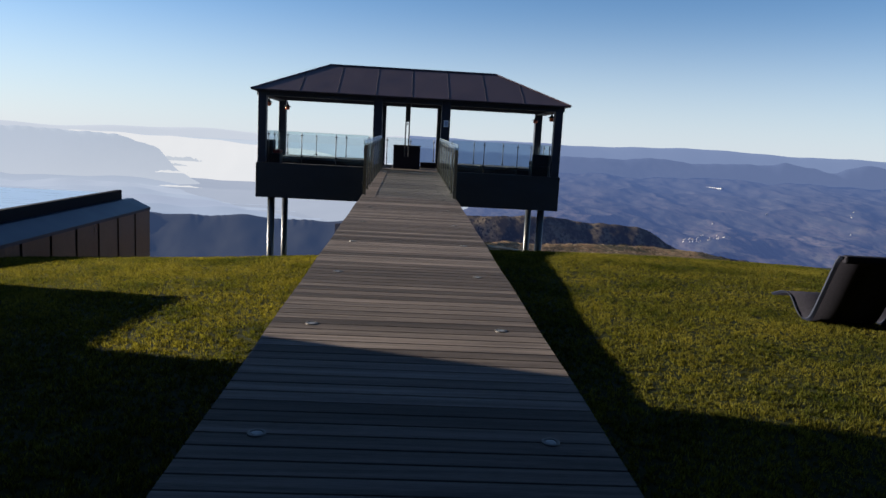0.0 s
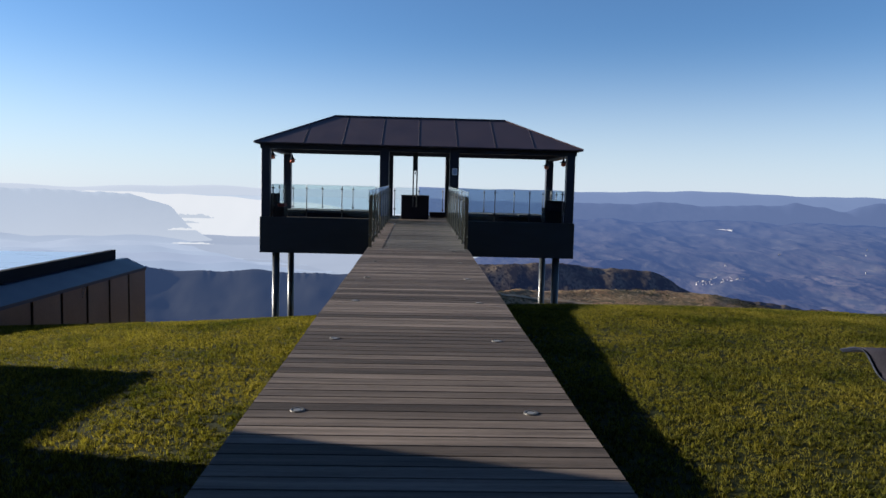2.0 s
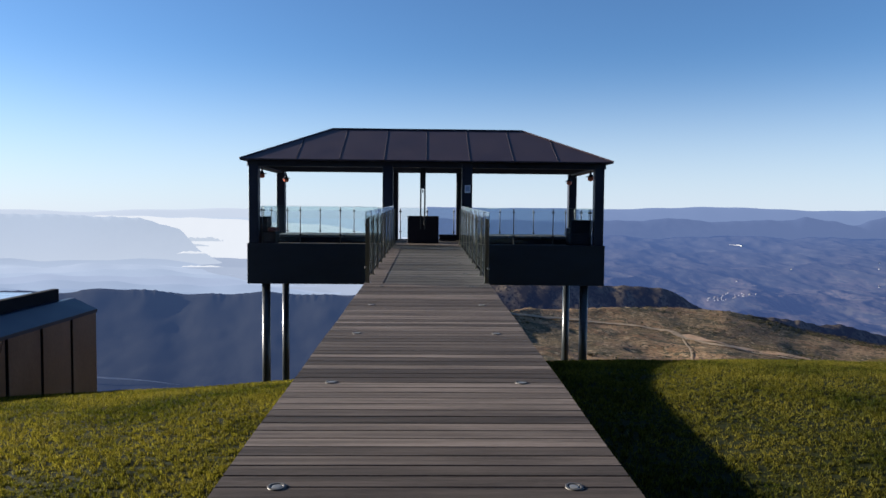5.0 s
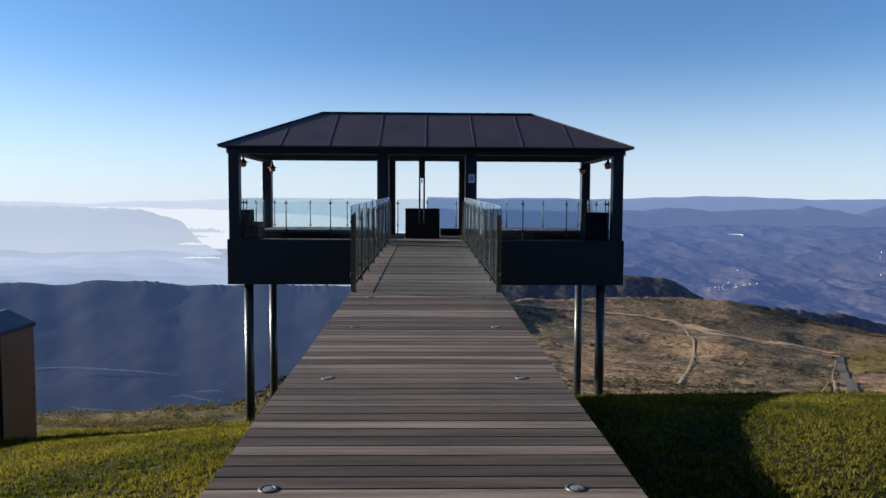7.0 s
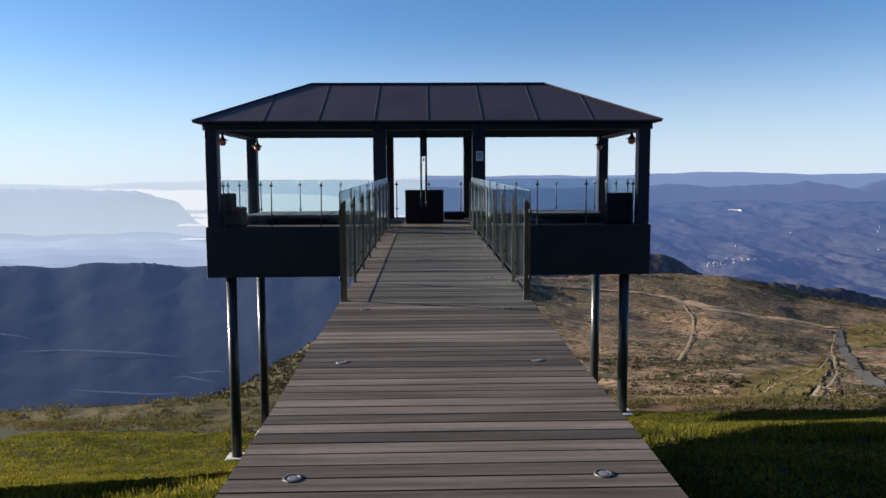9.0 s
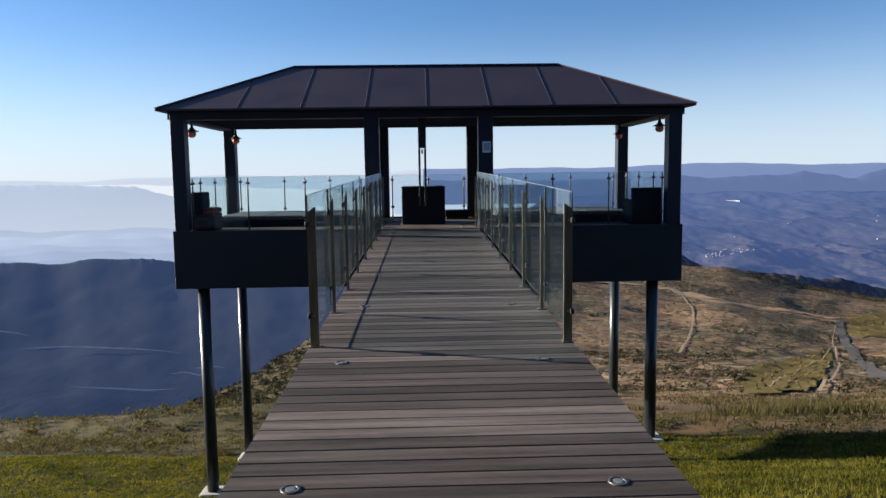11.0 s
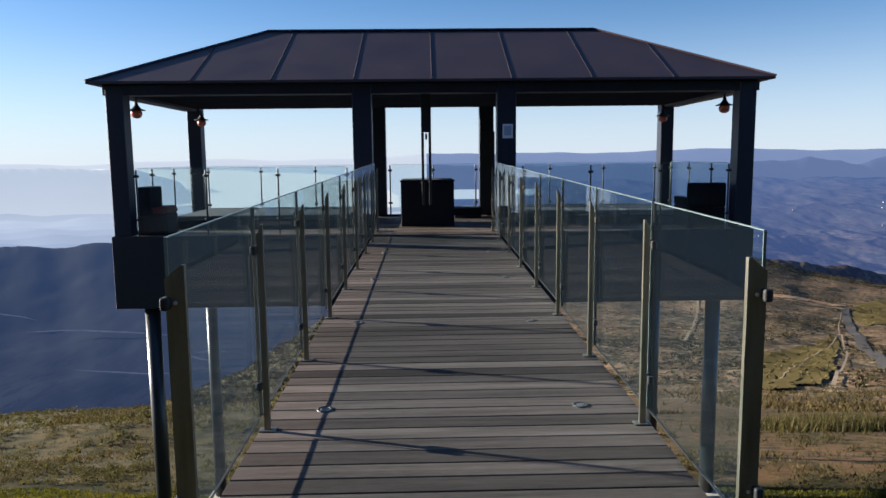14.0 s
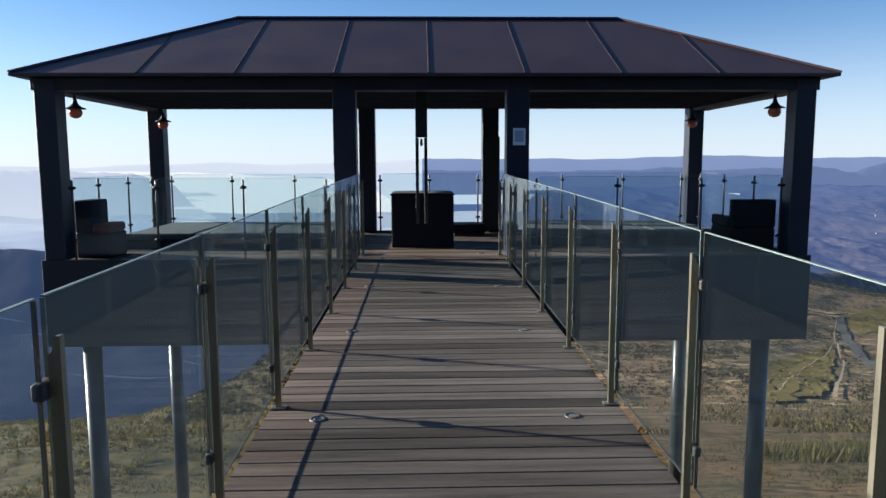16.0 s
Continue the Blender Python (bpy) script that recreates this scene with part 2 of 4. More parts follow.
def value_noise(x, y):
    xi, yi = np.floor(x).astype(int), np.floor(y).astype(int)
    fx, fy = x - xi, y - yi
    fx, fy = fx * fx * (3 - 2 * fx), fy * fy * (3 - 2 * fy)
    g = lambda a, b: LATTICE[a % 128, b % 128]
    return (g(xi, yi) * (1 - fx) + g(xi + 1, yi) * fx) * (1 - fy) + (g(xi, yi + 1) * (1 - fx) + g(xi + 1, yi + 1) * fx) * fy - 0.5


def fbm(x, y, octaves=4):
    total = 0
    for k in range(octaves):
        total = total + value_noise(x * 2 ** k + 13.7 * k, y * 2 ** k + 5.3 * k) / 2 ** k
    return total


def ease(a, b, v):
    s = np.clip((v - a) / (b - a), 0, 1)
    return s * s * (3 - 2 * s)


MID_Y = (-900, 8, 9.5, 11, 12.5, 14, 17, 20, 23, 26, 28, 30, 34, 40, 900)
MID_Z = (-0.22, -0.22, -0.215, -0.235, -0.40, -0.68, -1.65, -2.85, -4.05, -4.9, -5.3, -5.62, -6.6, -8.6, -9.0)
fine_y = np.arange(-20, 60, 0.1)
fine_z = np.interp(fine_y, MID_Y, MID_Z)
for _ in range(3):
    fine_z = np.convolve(np.pad(fine_z, 7, mode="edge"), np.ones(15) / 15, "valid")


def knoll(x, y):
    west = np.interp(y, (8, 13, 18, 24), (0.04, 0.092, 0.13, 0.165))
    east = np.interp(y, (8, 13, 18, 22, 25), (0.03, 0.066, 0.092, 0.13, 0.165))
    tilt = np.where(x < 0, west, east)
    return np.interp(y, fine_y, fine_z) + tilt * 3.5 * np.tanh(x / 3.5) - 0.0035 * np.minimum(x * x, 45) * ease(6, 11, y) * ease(21, 15, y) + 0.05 * fbm(x / 3.0, y / 3.0, 3)


EYE_Y, EYE_Z = 8.75, 1.5
RIM_U = (-1.2, -0.6, -0.38, -0.25, -0.15, 0.0, 0.15, 0.36, 0.43, 0.475, 0.54, 0.61, 0.665, 1.0)
RIM_D = (80, 88, 96, 120, 205, 400, 600, 690, 690, 685, 670, 650, 630, 500)
RIM_E = (-0.345, -0.338, -0.329, -0.285, -0.215, -0.165, -0.134, -0.132, -0.136, -0.1455, -0.1635, -0.178, -0.187, -0.23)


def hill(x, y):
    d = np.maximum(y - EYE_Y, np.maximum(np.abs(x), 1.0) / 1.2)
    u = np.clip(x / d, -1.2, 1.2)
    rim, el = np.interp(u, RIM_U, RIM_D), np.interp(u, RIM_U, RIM_E)
    s = np.clip((d - 30) / (rim - 30), 0, 1)
    rise = -0.335 + (el + 0.335) * s
    z = EYE_Z + rise * np.minimum(d, rim) - 0.55 * np.maximum(d - rim, 0)
    rough = np.minimum(d, 400)
    gully = np.abs(fbm(x / 60 + 4, y / 90 + 8, 3)) * 0.011 * np.minimum(d, 350) * ease(50, 120, d) * ease(rim, rim * 0.8, d)
    return z + 0.007 * rough * fbm(x / 70, y / 70, 3) - gully + 0.0015 * rough * ease(50, 120, d) * ease(rim, rim * 0.8, d) + 0.9 * fbm(x / 7, y / 7, 3) * ease(40, 140, d)


def lawn_end(x):
    """Where the mown lawn stops, sooner the further one goes to the east."""
    return 28.4 - 0.31 * x


def land(x, y):
    x, y = np.asarray(x, float), np.asarray(y, float)
    w = ease(30, 48, np.hypot(x, y - EYE_Y)) * ease(0, 14, y - 8)
    w = np.maximum(w, ease(-0.3, 7.0, y - lawn_end(x)) * ease(-2.0, 4.0, x))
    return knoll(x, y) * (1 - w) + np.maximum(hill(x, y), -420) * w


def stand(x, y):
    return float(land(x, y))


# ---- ground ----
def ground_material():
    """Mown lawn on the knoll, rough dry pasture with scrub and fields beyond it."""
    m = surf("lawn_and_dry_pasture", (0.010, 0.014, 0.004), (0.028, 0.030, 0.008), 0.9, 0.9, 0, 0.5, 26, depth=0.03, sheen=0.1)
    n, l = m.node_tree.nodes, m.node_tree.links
    p = n["Principled BSDF"]
    lawn = p.inputs["Base Color"].links[0].from_socket
    co = n.new("ShaderNodeTexCoord")
    xyz = n.new("ShaderNodeSeparateXYZ")
    l.new(co.outputs["Object"], xyz.inputs[0])

    def noise_of(scale, detail=6, stretch=(1, 1, 0.3)):
        mp, t = n.new("ShaderNodeMapping"), n.new("ShaderNodeTexNoise")
        mp.inputs["Scale"].default_value = stretch
        l.new(co.outputs["Object"], mp.inputs[0])
        l.new(mp.outputs[0], t.inputs["Vector"])
        t.inputs["Scale"].default_value, t.inputs["Detail"].default_value = scale, detail
        t.inputs["Roughness"].default_value = 0.65
        return t.outputs["Fac"]

    def blend(a, b, fac, lo, hi):
        r, x = n.new("ShaderNodeMapRange"), n.new("ShaderNodeMix")
        r.inputs["From Min"].default_value, r.inputs["From Max"].default_value = lo, hi
        l.new(fac, r.inputs["Value"])
        x.data_type = "RGBA"
        l.new(r.outputs[0], x.inputs["Factor"])
        for socket, c in ((x.inputs["A"], a), (x.inputs["B"], b)):
            if isinstance(c, tuple):
                socket.default_value = (*c, 1)
            else:
                l.new(c, socket)
        return x.outputs["Result"]

    dry = blend((0.155, 0.092, 0.050), (0.28, 0.175, 0.098), noise_of(0.03), 0.40, 0.60)
    dry = blend(dry, (0.135, 0.095, 0.052), noise_of(0.011), 0.46, 0.56)
    dry = blend(dry, (0.058, 0.050, 0.030), noise_of(0.055, 10), 0.53, 0.59)
    dry = blend(dry, (0.33, 0.245, 0.15), noise_of(0.24, 8), 0.55, 0.62)
    dry = blend(dry, (0.040, 0.036, 0.022), noise_of(0.42, 7), 0.53, 0.58)
    edge = n.new("ShaderNodeMath")
    edge.operation = "MULTIPLY_ADD"
    l.new(noise_of(0.5, 4), edge.inputs[0])
    edge.inputs[1].default_value = 2.0
    skew = n.new("ShaderNodeMath")
    skew.operation = "MULTIPLY_ADD"
    l.new(xyz.outputs["X"], skew.inputs[0])
    skew.inputs[1].default_value = 0.31
    l.new(xyz.outputs["Y"], skew.inputs[2])
    l.new(skew.outputs[0], edge.inputs[2])
    near_slope = blend((0.145, 0.085, 0.043), (0.090, 0.064, 0.030), noise_of(0.35, 6), 0.42, 0.58)
    near_slope = blend(near_slope, (0.042, 0.036, 0.018), noise_of(1.4, 9, (1, 1, 1)), 0.50, 0.58)
    near_slope = blend((0.060, 0.050, 0.022), near_slope, xyz.outputs["X"], -2.0, 8.0)
    dry = blend(near_slope, dry, xyz.outputs["Y"], 55.0, 95.0)
    olive = blend((0.046, 0.043, 0.018), (0.118, 0.088, 0.038), noise_of(0.9, 9, (1, 1, 1)), 0.44, 0.58)
    dry = blend(olive, dry, xyz.outputs["X"], -14.0, 4.0)
    l.new(blend(lawn, dry, edge.outputs[0], 29.2, 30.2), p.inputs["Base Color"])
    # tussocks and hollows of the pasture
    rough, first = n.new("ShaderNodeBump"), p.inputs["Normal"].links[0].from_socket
    rough.inputs["Strength"].default_value, rough.inputs["Distance"].default_value = 0.8, 1.0
    far = n.new("ShaderNodeMapRange")
    far.inputs["From Min"].default_value, far.inputs["From Max"].default_value = 36.0, 60.0
    l.new(xyz.outputs["Y"], far.inputs["Value"])
    high = n.new("ShaderNodeMath")
    high.operation = "MULTIPLY"
    l.new(noise_of(0.16, 9, (1, 1, 1)), high.inputs[0])
    l.new(far.outputs[0], high.inputs[1])
    l.new(high.outputs[0], rough.inputs["Height"])
    l.new(first, rough.inputs["Normal"])
    l.new(rough.outputs[0], p.inputs["Normal"])
    return m


def build_ground():
    ways = np.radians(np.concatenate([np.arange(-42, 42, 0.36), np.arange(42, 318, 4.0)]))
    reach = [0.0]
    while reach[-1] < 34:
        reach.append(reach[-1] + 0.4)
    while reach[-1] < 1100:
        reach.append(reach[-1] * 1.014)
    r, a = np.meshgrid(np.array(reach[1:]), ways, indexing="ij")
    x, y = r * np.sin(a), EYE_Y + r * np.cos(a)
    z = land(x, y)
    n, k = x.shape
    verts = [(0.0, EYE_Y, stand(0, EYE_Y))] + list(zip(x.ravel(), y.ravel(), z.ravel()))
    faces = [(0, 1 + (j + 1) % k, 1 + j) for j in range(k)]
    for i in range(n - 1):
        for j in range(k):
            b = (j + 1) % k
            faces.append((1 + i * k + j, 1 + i * k + b, 1 + (i + 1) * k + b, 1 + (i + 1) * k + j))
    return sheet("ground", verts, faces, ground_material(), "green mown lawn falling away to dry brown pasture hill", "ground")


build_ground()


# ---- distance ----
# Far haze is painted in: the tinted colour also glows as emission.
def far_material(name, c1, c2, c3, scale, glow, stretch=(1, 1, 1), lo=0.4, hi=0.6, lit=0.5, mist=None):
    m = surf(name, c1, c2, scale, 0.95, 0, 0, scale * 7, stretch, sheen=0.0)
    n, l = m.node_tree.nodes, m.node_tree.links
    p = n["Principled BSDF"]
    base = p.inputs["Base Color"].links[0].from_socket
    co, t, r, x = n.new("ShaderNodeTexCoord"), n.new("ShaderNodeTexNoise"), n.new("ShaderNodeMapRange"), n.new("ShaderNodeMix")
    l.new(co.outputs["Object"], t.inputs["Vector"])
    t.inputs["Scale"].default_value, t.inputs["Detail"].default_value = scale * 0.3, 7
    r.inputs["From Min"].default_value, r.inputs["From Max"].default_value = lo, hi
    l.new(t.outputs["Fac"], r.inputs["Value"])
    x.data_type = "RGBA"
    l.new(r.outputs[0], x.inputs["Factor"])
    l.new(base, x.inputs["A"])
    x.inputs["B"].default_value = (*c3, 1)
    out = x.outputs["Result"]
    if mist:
        # pooled mist painted in as a paler glow below a height
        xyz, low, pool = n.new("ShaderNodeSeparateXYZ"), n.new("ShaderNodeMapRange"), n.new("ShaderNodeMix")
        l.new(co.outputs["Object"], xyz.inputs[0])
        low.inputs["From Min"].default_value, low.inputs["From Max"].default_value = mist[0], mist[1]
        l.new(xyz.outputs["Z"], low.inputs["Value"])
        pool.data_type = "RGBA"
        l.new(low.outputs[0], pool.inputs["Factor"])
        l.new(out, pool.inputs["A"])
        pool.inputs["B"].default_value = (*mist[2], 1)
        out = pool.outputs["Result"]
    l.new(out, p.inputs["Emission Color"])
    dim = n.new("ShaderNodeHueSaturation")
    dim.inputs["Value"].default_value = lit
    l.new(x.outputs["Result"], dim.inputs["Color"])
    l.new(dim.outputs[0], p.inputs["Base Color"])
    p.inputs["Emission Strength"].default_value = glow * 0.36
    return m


def distance(name, u0, u1, d0, d1, rows, cols, rise, material, label, rough=0.0, grain=300.0):
    """A strip of far land: rise(u, d) is its height over the way to it, seen from the walkway."""
    u, d = np.meshgrid(np.linspace(u0, u1, cols), np.linspace(d0, d1, rows), indexing="xy")
    x, y = u * d, EYE_Y + d
    z = EYE_Z + rise(u, d) * d + rough * fbm(x / grain, y / grain, 5)
    faces = [(i * cols + j, i * cols + j + 1, (i + 1) * cols + j + 1, (i + 1) * cols + j) for i in range(rows - 1) for j in range(cols - 1)]
    return sheet(name, list(zip(x.ravel(), y.ravel(), z.ravel())), faces, material, label, "distance")


def waves(u, *terms):
    return sum(a * np.sin(f * u + p) for a, f, p in terms)


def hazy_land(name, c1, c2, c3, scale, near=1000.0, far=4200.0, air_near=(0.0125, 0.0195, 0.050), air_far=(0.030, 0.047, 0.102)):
    """Woods, dry fields and pasture, with blue haze painted as emission by distance."""
    m = bpy.data.materials.new(name)
    m.use_nodes = True
    n, l = m.node_tree.nodes, m.node_tree.links
    p = n["Principled BSDF"]
    co, xyz, drawn = n.new("ShaderNodeTexCoord"), n.new("ShaderNodeSeparateXYZ"), n.new("ShaderNodeMapping")
    l.new(co.outputs["Object"], xyz.inputs[0])
    l.new(co.outputs["Object"], drawn.inputs[0])
    drawn.inputs["Scale"].default_value = (1.0, 0.25, 1.0)

    def mixed(a, b, size, lo, hi, detail=8):
        t, r, x = n.new("ShaderNodeTexNoise"), n.new("ShaderNodeMapRange"), n.new("ShaderNodeMix")
        l.new(drawn.outputs[0], t.inputs["Vector"])
        t.inputs["Scale"].default_value, t.inputs["Detail"].default_value, t.inputs["Roughness"].default_value = size, detail, 0.62
        r.inputs["From Min"].default_value, r.inputs["From Max"].default_value = lo, hi
        l.new(t.outputs["Fac"], r.inputs["Value"])
        x.data_type = "RGBA"
        l.new(r.outputs[0], x.inputs["Factor"])
        for socket, c in ((x.inputs["A"], a), (x.inputs["B"], b)):
            if isinstance(c, tuple):
                socket.default_value = (*c, 1)
            else:
                l.new(c, socket)
        return x.outputs["Result"]

    colour = mixed(c1, c2, scale, 0.44, 0.58)
    colour = mixed(colour, c3, scale * 2.7, 0.52, 0.60)
    colour = mixed(colour, c1, scale * 6.0, 0.50, 0.60)
    # Haze by distance: the emission gains blue, the base colour fades to grey.
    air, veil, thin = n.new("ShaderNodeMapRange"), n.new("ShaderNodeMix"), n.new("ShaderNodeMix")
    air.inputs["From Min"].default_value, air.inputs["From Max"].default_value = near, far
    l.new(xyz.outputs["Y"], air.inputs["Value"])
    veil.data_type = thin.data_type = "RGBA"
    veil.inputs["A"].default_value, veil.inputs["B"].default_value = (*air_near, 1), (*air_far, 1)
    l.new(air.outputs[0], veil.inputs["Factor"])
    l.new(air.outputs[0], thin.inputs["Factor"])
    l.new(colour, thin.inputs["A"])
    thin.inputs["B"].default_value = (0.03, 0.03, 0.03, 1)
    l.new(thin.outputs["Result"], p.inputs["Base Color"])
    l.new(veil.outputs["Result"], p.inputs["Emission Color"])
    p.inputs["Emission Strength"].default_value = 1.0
    p.inputs["Roughness"].default_value, p.inputs["Specular IOR Level"].default_value = 1.0, 0.0
    return m


# Valley shade and blue haze sit in the base colour and emission.
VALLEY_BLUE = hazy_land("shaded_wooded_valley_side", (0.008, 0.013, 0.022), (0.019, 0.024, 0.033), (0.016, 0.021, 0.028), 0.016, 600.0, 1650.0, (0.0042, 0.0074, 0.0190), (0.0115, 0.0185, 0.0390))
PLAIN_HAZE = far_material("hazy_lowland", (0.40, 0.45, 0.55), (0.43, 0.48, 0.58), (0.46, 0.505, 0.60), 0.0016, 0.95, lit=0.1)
# Blue of range and peaks is haze painted into tint and glow.
RANGE = far_material("haze_tinted_mountains", (0.21, 0.275, 0.45), (0.23, 0.295, 0.47), (0.22, 0.285, 0.46), 0.002, 0.92, lit=0.1)
RANGE_NEAR = far_material("haze_tinted_peaks", (0.135, 0.185, 0.34), (0.155, 0.205, 0.36), (0.145, 0.195, 0.35), 0.004, 0.9, lit=0.1)
FAINT_COAST = far_material("haze_paled_horizon_hills", (0.60, 0.645, 0.72), (0.63, 0.665, 0.73), (0.65, 0.68, 0.735), 0.001, 0.98, lit=0.1)
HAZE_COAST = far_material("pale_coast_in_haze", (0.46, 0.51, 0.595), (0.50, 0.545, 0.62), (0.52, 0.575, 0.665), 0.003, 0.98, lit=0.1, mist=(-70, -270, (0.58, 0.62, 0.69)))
SEA_FOG = far_material("glowing_sea_mist", (0.54, 0.60, 0.70), (0.60, 0.65, 0.73), (0.58, 0.64, 0.72), 0.001, 0.98, lit=0.1)
FAR_ROOF = surf("pale_far_roof_tiles", (0.22, 0.17, 0.15), (0.32, 0.26, 0.24), 0.3, 0.9, 0, 0)
FAR_WHITE = surf("sunlit_white_walls", (0.38, 0.38, 0.39), (0.50, 0.49, 0.48), 0.05, 0.9, 0, 0)

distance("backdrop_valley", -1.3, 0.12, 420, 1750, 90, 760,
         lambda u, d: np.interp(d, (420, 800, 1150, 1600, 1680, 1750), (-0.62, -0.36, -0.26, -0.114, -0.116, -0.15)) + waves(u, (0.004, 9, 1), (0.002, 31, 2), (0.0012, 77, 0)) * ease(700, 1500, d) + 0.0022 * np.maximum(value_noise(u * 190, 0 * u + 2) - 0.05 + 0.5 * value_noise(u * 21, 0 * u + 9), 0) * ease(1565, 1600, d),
         VALLEY_BLUE, "wooded valley side, shade and blue haze painted in", 15.0, 240.0)
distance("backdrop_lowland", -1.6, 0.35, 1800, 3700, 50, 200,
         lambda u, d: np.interp(d, (1800, 3200, 3700), (-0.17, -0.082, -0.066)), PLAIN_HAZE, "lowland far below, pale haze painted in", 10.0, 400.0)
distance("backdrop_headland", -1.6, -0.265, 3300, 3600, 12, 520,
         lambda u, d: -0.085 + ease(3300, 3500, d) * (np.interp(u, (-1.6, -0.62, -0.55, -0.47, -0.40, -0.37, -0.35, -0.341, -0.336, -0.330, -0.322, -0.312, -0.30, -0.27), (0.082, 0.079, 0.0785, 0.0755, 0.0725, 0.066, 0.061, 0.056, 0.051, 0.044, 0.034, 0.026, 0.019, 0.005)) + waves(u, (0.0008, 25, 0), (0.0006, 60, 1), (0.0005, 140, 0), (0.0004, 330, 2))), HAZE_COAST, "headland with pale haze painted in, running into bright mist")
# Glowing sheets stand in for lit mist and bright water.
distance("backdrop_mist", -1.8, 0.6, 3750, 4700, 8, 60, lambda u, d: np.interp(d, (3750, 4700), (-0.056, -0.006)), SEA_FOG, "glowing sheet for mist over the far water")
BRIGHT_MIST = far_material("glowing_water_mist", (0.80, 0.80, 0.80), (0.86, 0.85, 0.84), (0.83, 0.825, 0.82), 0.001, 0.98, lit=0.1)
distance("backdrop_water", -0.50, -0.04, 3690, 3740, 12, 160, lambda u, d: -0.070 + ease(3690, 3740, d) * (0.070 + np.interp(u, (-0.5, -0.46, -0.40, -0.33, -0.25, -0.15, -0.08, -0.04), (-0.02, -0.0095, -0.009, -0.010, -0.014, -0.018, -0.030, -0.05)) + waves(u, (0.0008, 40, 0), (0.0005, 95, 1))), BRIGHT_MIST, "glowing sheet for sunlit mist on the water")


def flat_reach(name, u0, u1, d, el, thick, material, label):
    """A low tongue of land or water, thinning to both ends."""
    mid = (u0 + u1) / 2
    distance(name, u0, u1, d, d + 6, 4, 90,
             lambda u, dd: el - thick / 2 + thick * ease(d, d + 5, dd) * np.clip(1.0 - np.abs((u - mid) / (u1 - u0) * 2) ** 3 + 0.5 * value_noise(u * 400, 0 * u), 0, 1.3) + 0.0006 * value_noise(u * 130, 0 * u + 4), material, label)


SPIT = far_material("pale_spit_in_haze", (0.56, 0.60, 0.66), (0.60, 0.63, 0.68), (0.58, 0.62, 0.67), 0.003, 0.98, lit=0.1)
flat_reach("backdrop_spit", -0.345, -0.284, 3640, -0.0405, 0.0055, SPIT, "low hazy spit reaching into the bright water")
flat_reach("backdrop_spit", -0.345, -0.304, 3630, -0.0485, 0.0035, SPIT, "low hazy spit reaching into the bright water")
# Glowing strips stand in for glints on the water.
flat_reach("backdrop_inlet", -0.345, -0.285, 1900, -0.0785, 0.0022, BRIGHT_MIST, "glowing strip for a water glint between the hazy hills")
flat_reach("backdrop_inlet", -0.350, -0.30, 1900, -0.0590, 0.0030, BRIGHT_MIST, "glowing strip for a water glint below the headland")
# Each hill layer has its haze painted in, paler further off.
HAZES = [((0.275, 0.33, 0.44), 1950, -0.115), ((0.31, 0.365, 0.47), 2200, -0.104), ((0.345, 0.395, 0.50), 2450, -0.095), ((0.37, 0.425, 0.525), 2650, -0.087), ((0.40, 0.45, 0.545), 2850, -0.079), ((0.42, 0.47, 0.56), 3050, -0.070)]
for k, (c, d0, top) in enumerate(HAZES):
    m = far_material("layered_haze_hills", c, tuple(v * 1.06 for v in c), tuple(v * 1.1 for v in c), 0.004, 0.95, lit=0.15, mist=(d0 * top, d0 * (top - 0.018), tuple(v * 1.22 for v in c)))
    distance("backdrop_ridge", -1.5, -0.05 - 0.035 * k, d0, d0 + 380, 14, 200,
             lambda u, d, d0=d0, top=top, k=k: top - 0.02 + ease(d0, d0 + 330, d) * (0.02 + waves(u, (0.003, 9 + 3 * k, k), (0.0018, 27, 2 * k), (0.001, 71, k)) - 0.02 * ease(-0.20 - 0.035 * k, -0.05 - 0.035 * k, u)), m, "low hills with morning haze painted in", 6.0, 150.0)
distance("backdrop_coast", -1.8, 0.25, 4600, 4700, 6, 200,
         lambda u, d: -0.012 + ease(4600, 4690, d) * (0.011 + 0.006 * ease(-0.5, 0.1, u) + waves(u, (0.002, 18, 1), (0.001, 47, 2))), FAINT_COAST, "faint hills on the horizon, pale haze painted in")
# The blue over plateau and upland is haze painted by the emission.
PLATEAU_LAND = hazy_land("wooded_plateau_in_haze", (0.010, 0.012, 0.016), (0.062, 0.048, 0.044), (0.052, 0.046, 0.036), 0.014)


def plateau_rise(u, d):
    x, y = u * d, d
    folds = np.abs(fbm(x / 260 + 2, y / 520 + 5, 4)) * np.interp(d, (900, 1300, 2600, 4300), (0.066, 0.066, 0.022, 0.005))
    swell = fbm(x / 420 + 9, y / 900 + 1, 3) * np.interp(d, (900, 2600, 3600, 4300), (0.03, 0.012, 0.006, 0.003))
    return np.interp(d, (900, 1400, 2200, 3200, 4300), (-0.34, -0.178, -0.108, -0.056, -0.0205)) - 0.03 * ease(0.25, 0.02, u) - folds + swell


distance("backdrop_plateau", 0.02, 1.1, 900, 2450, 210, 520, plateau_rise, PLATEAU_LAND, "wooded slopes with scattered fields, blue haze painted in", 8.0, 60.0)
distance("backdrop_upland", 0.02, 1.2, 2250, 4300, 150, 460, lambda u, d: plateau_rise(u, d) - 0.001, PLATEAU_LAND, "upland stretching to the mountains, haze painted in", 8.0, 90.0)
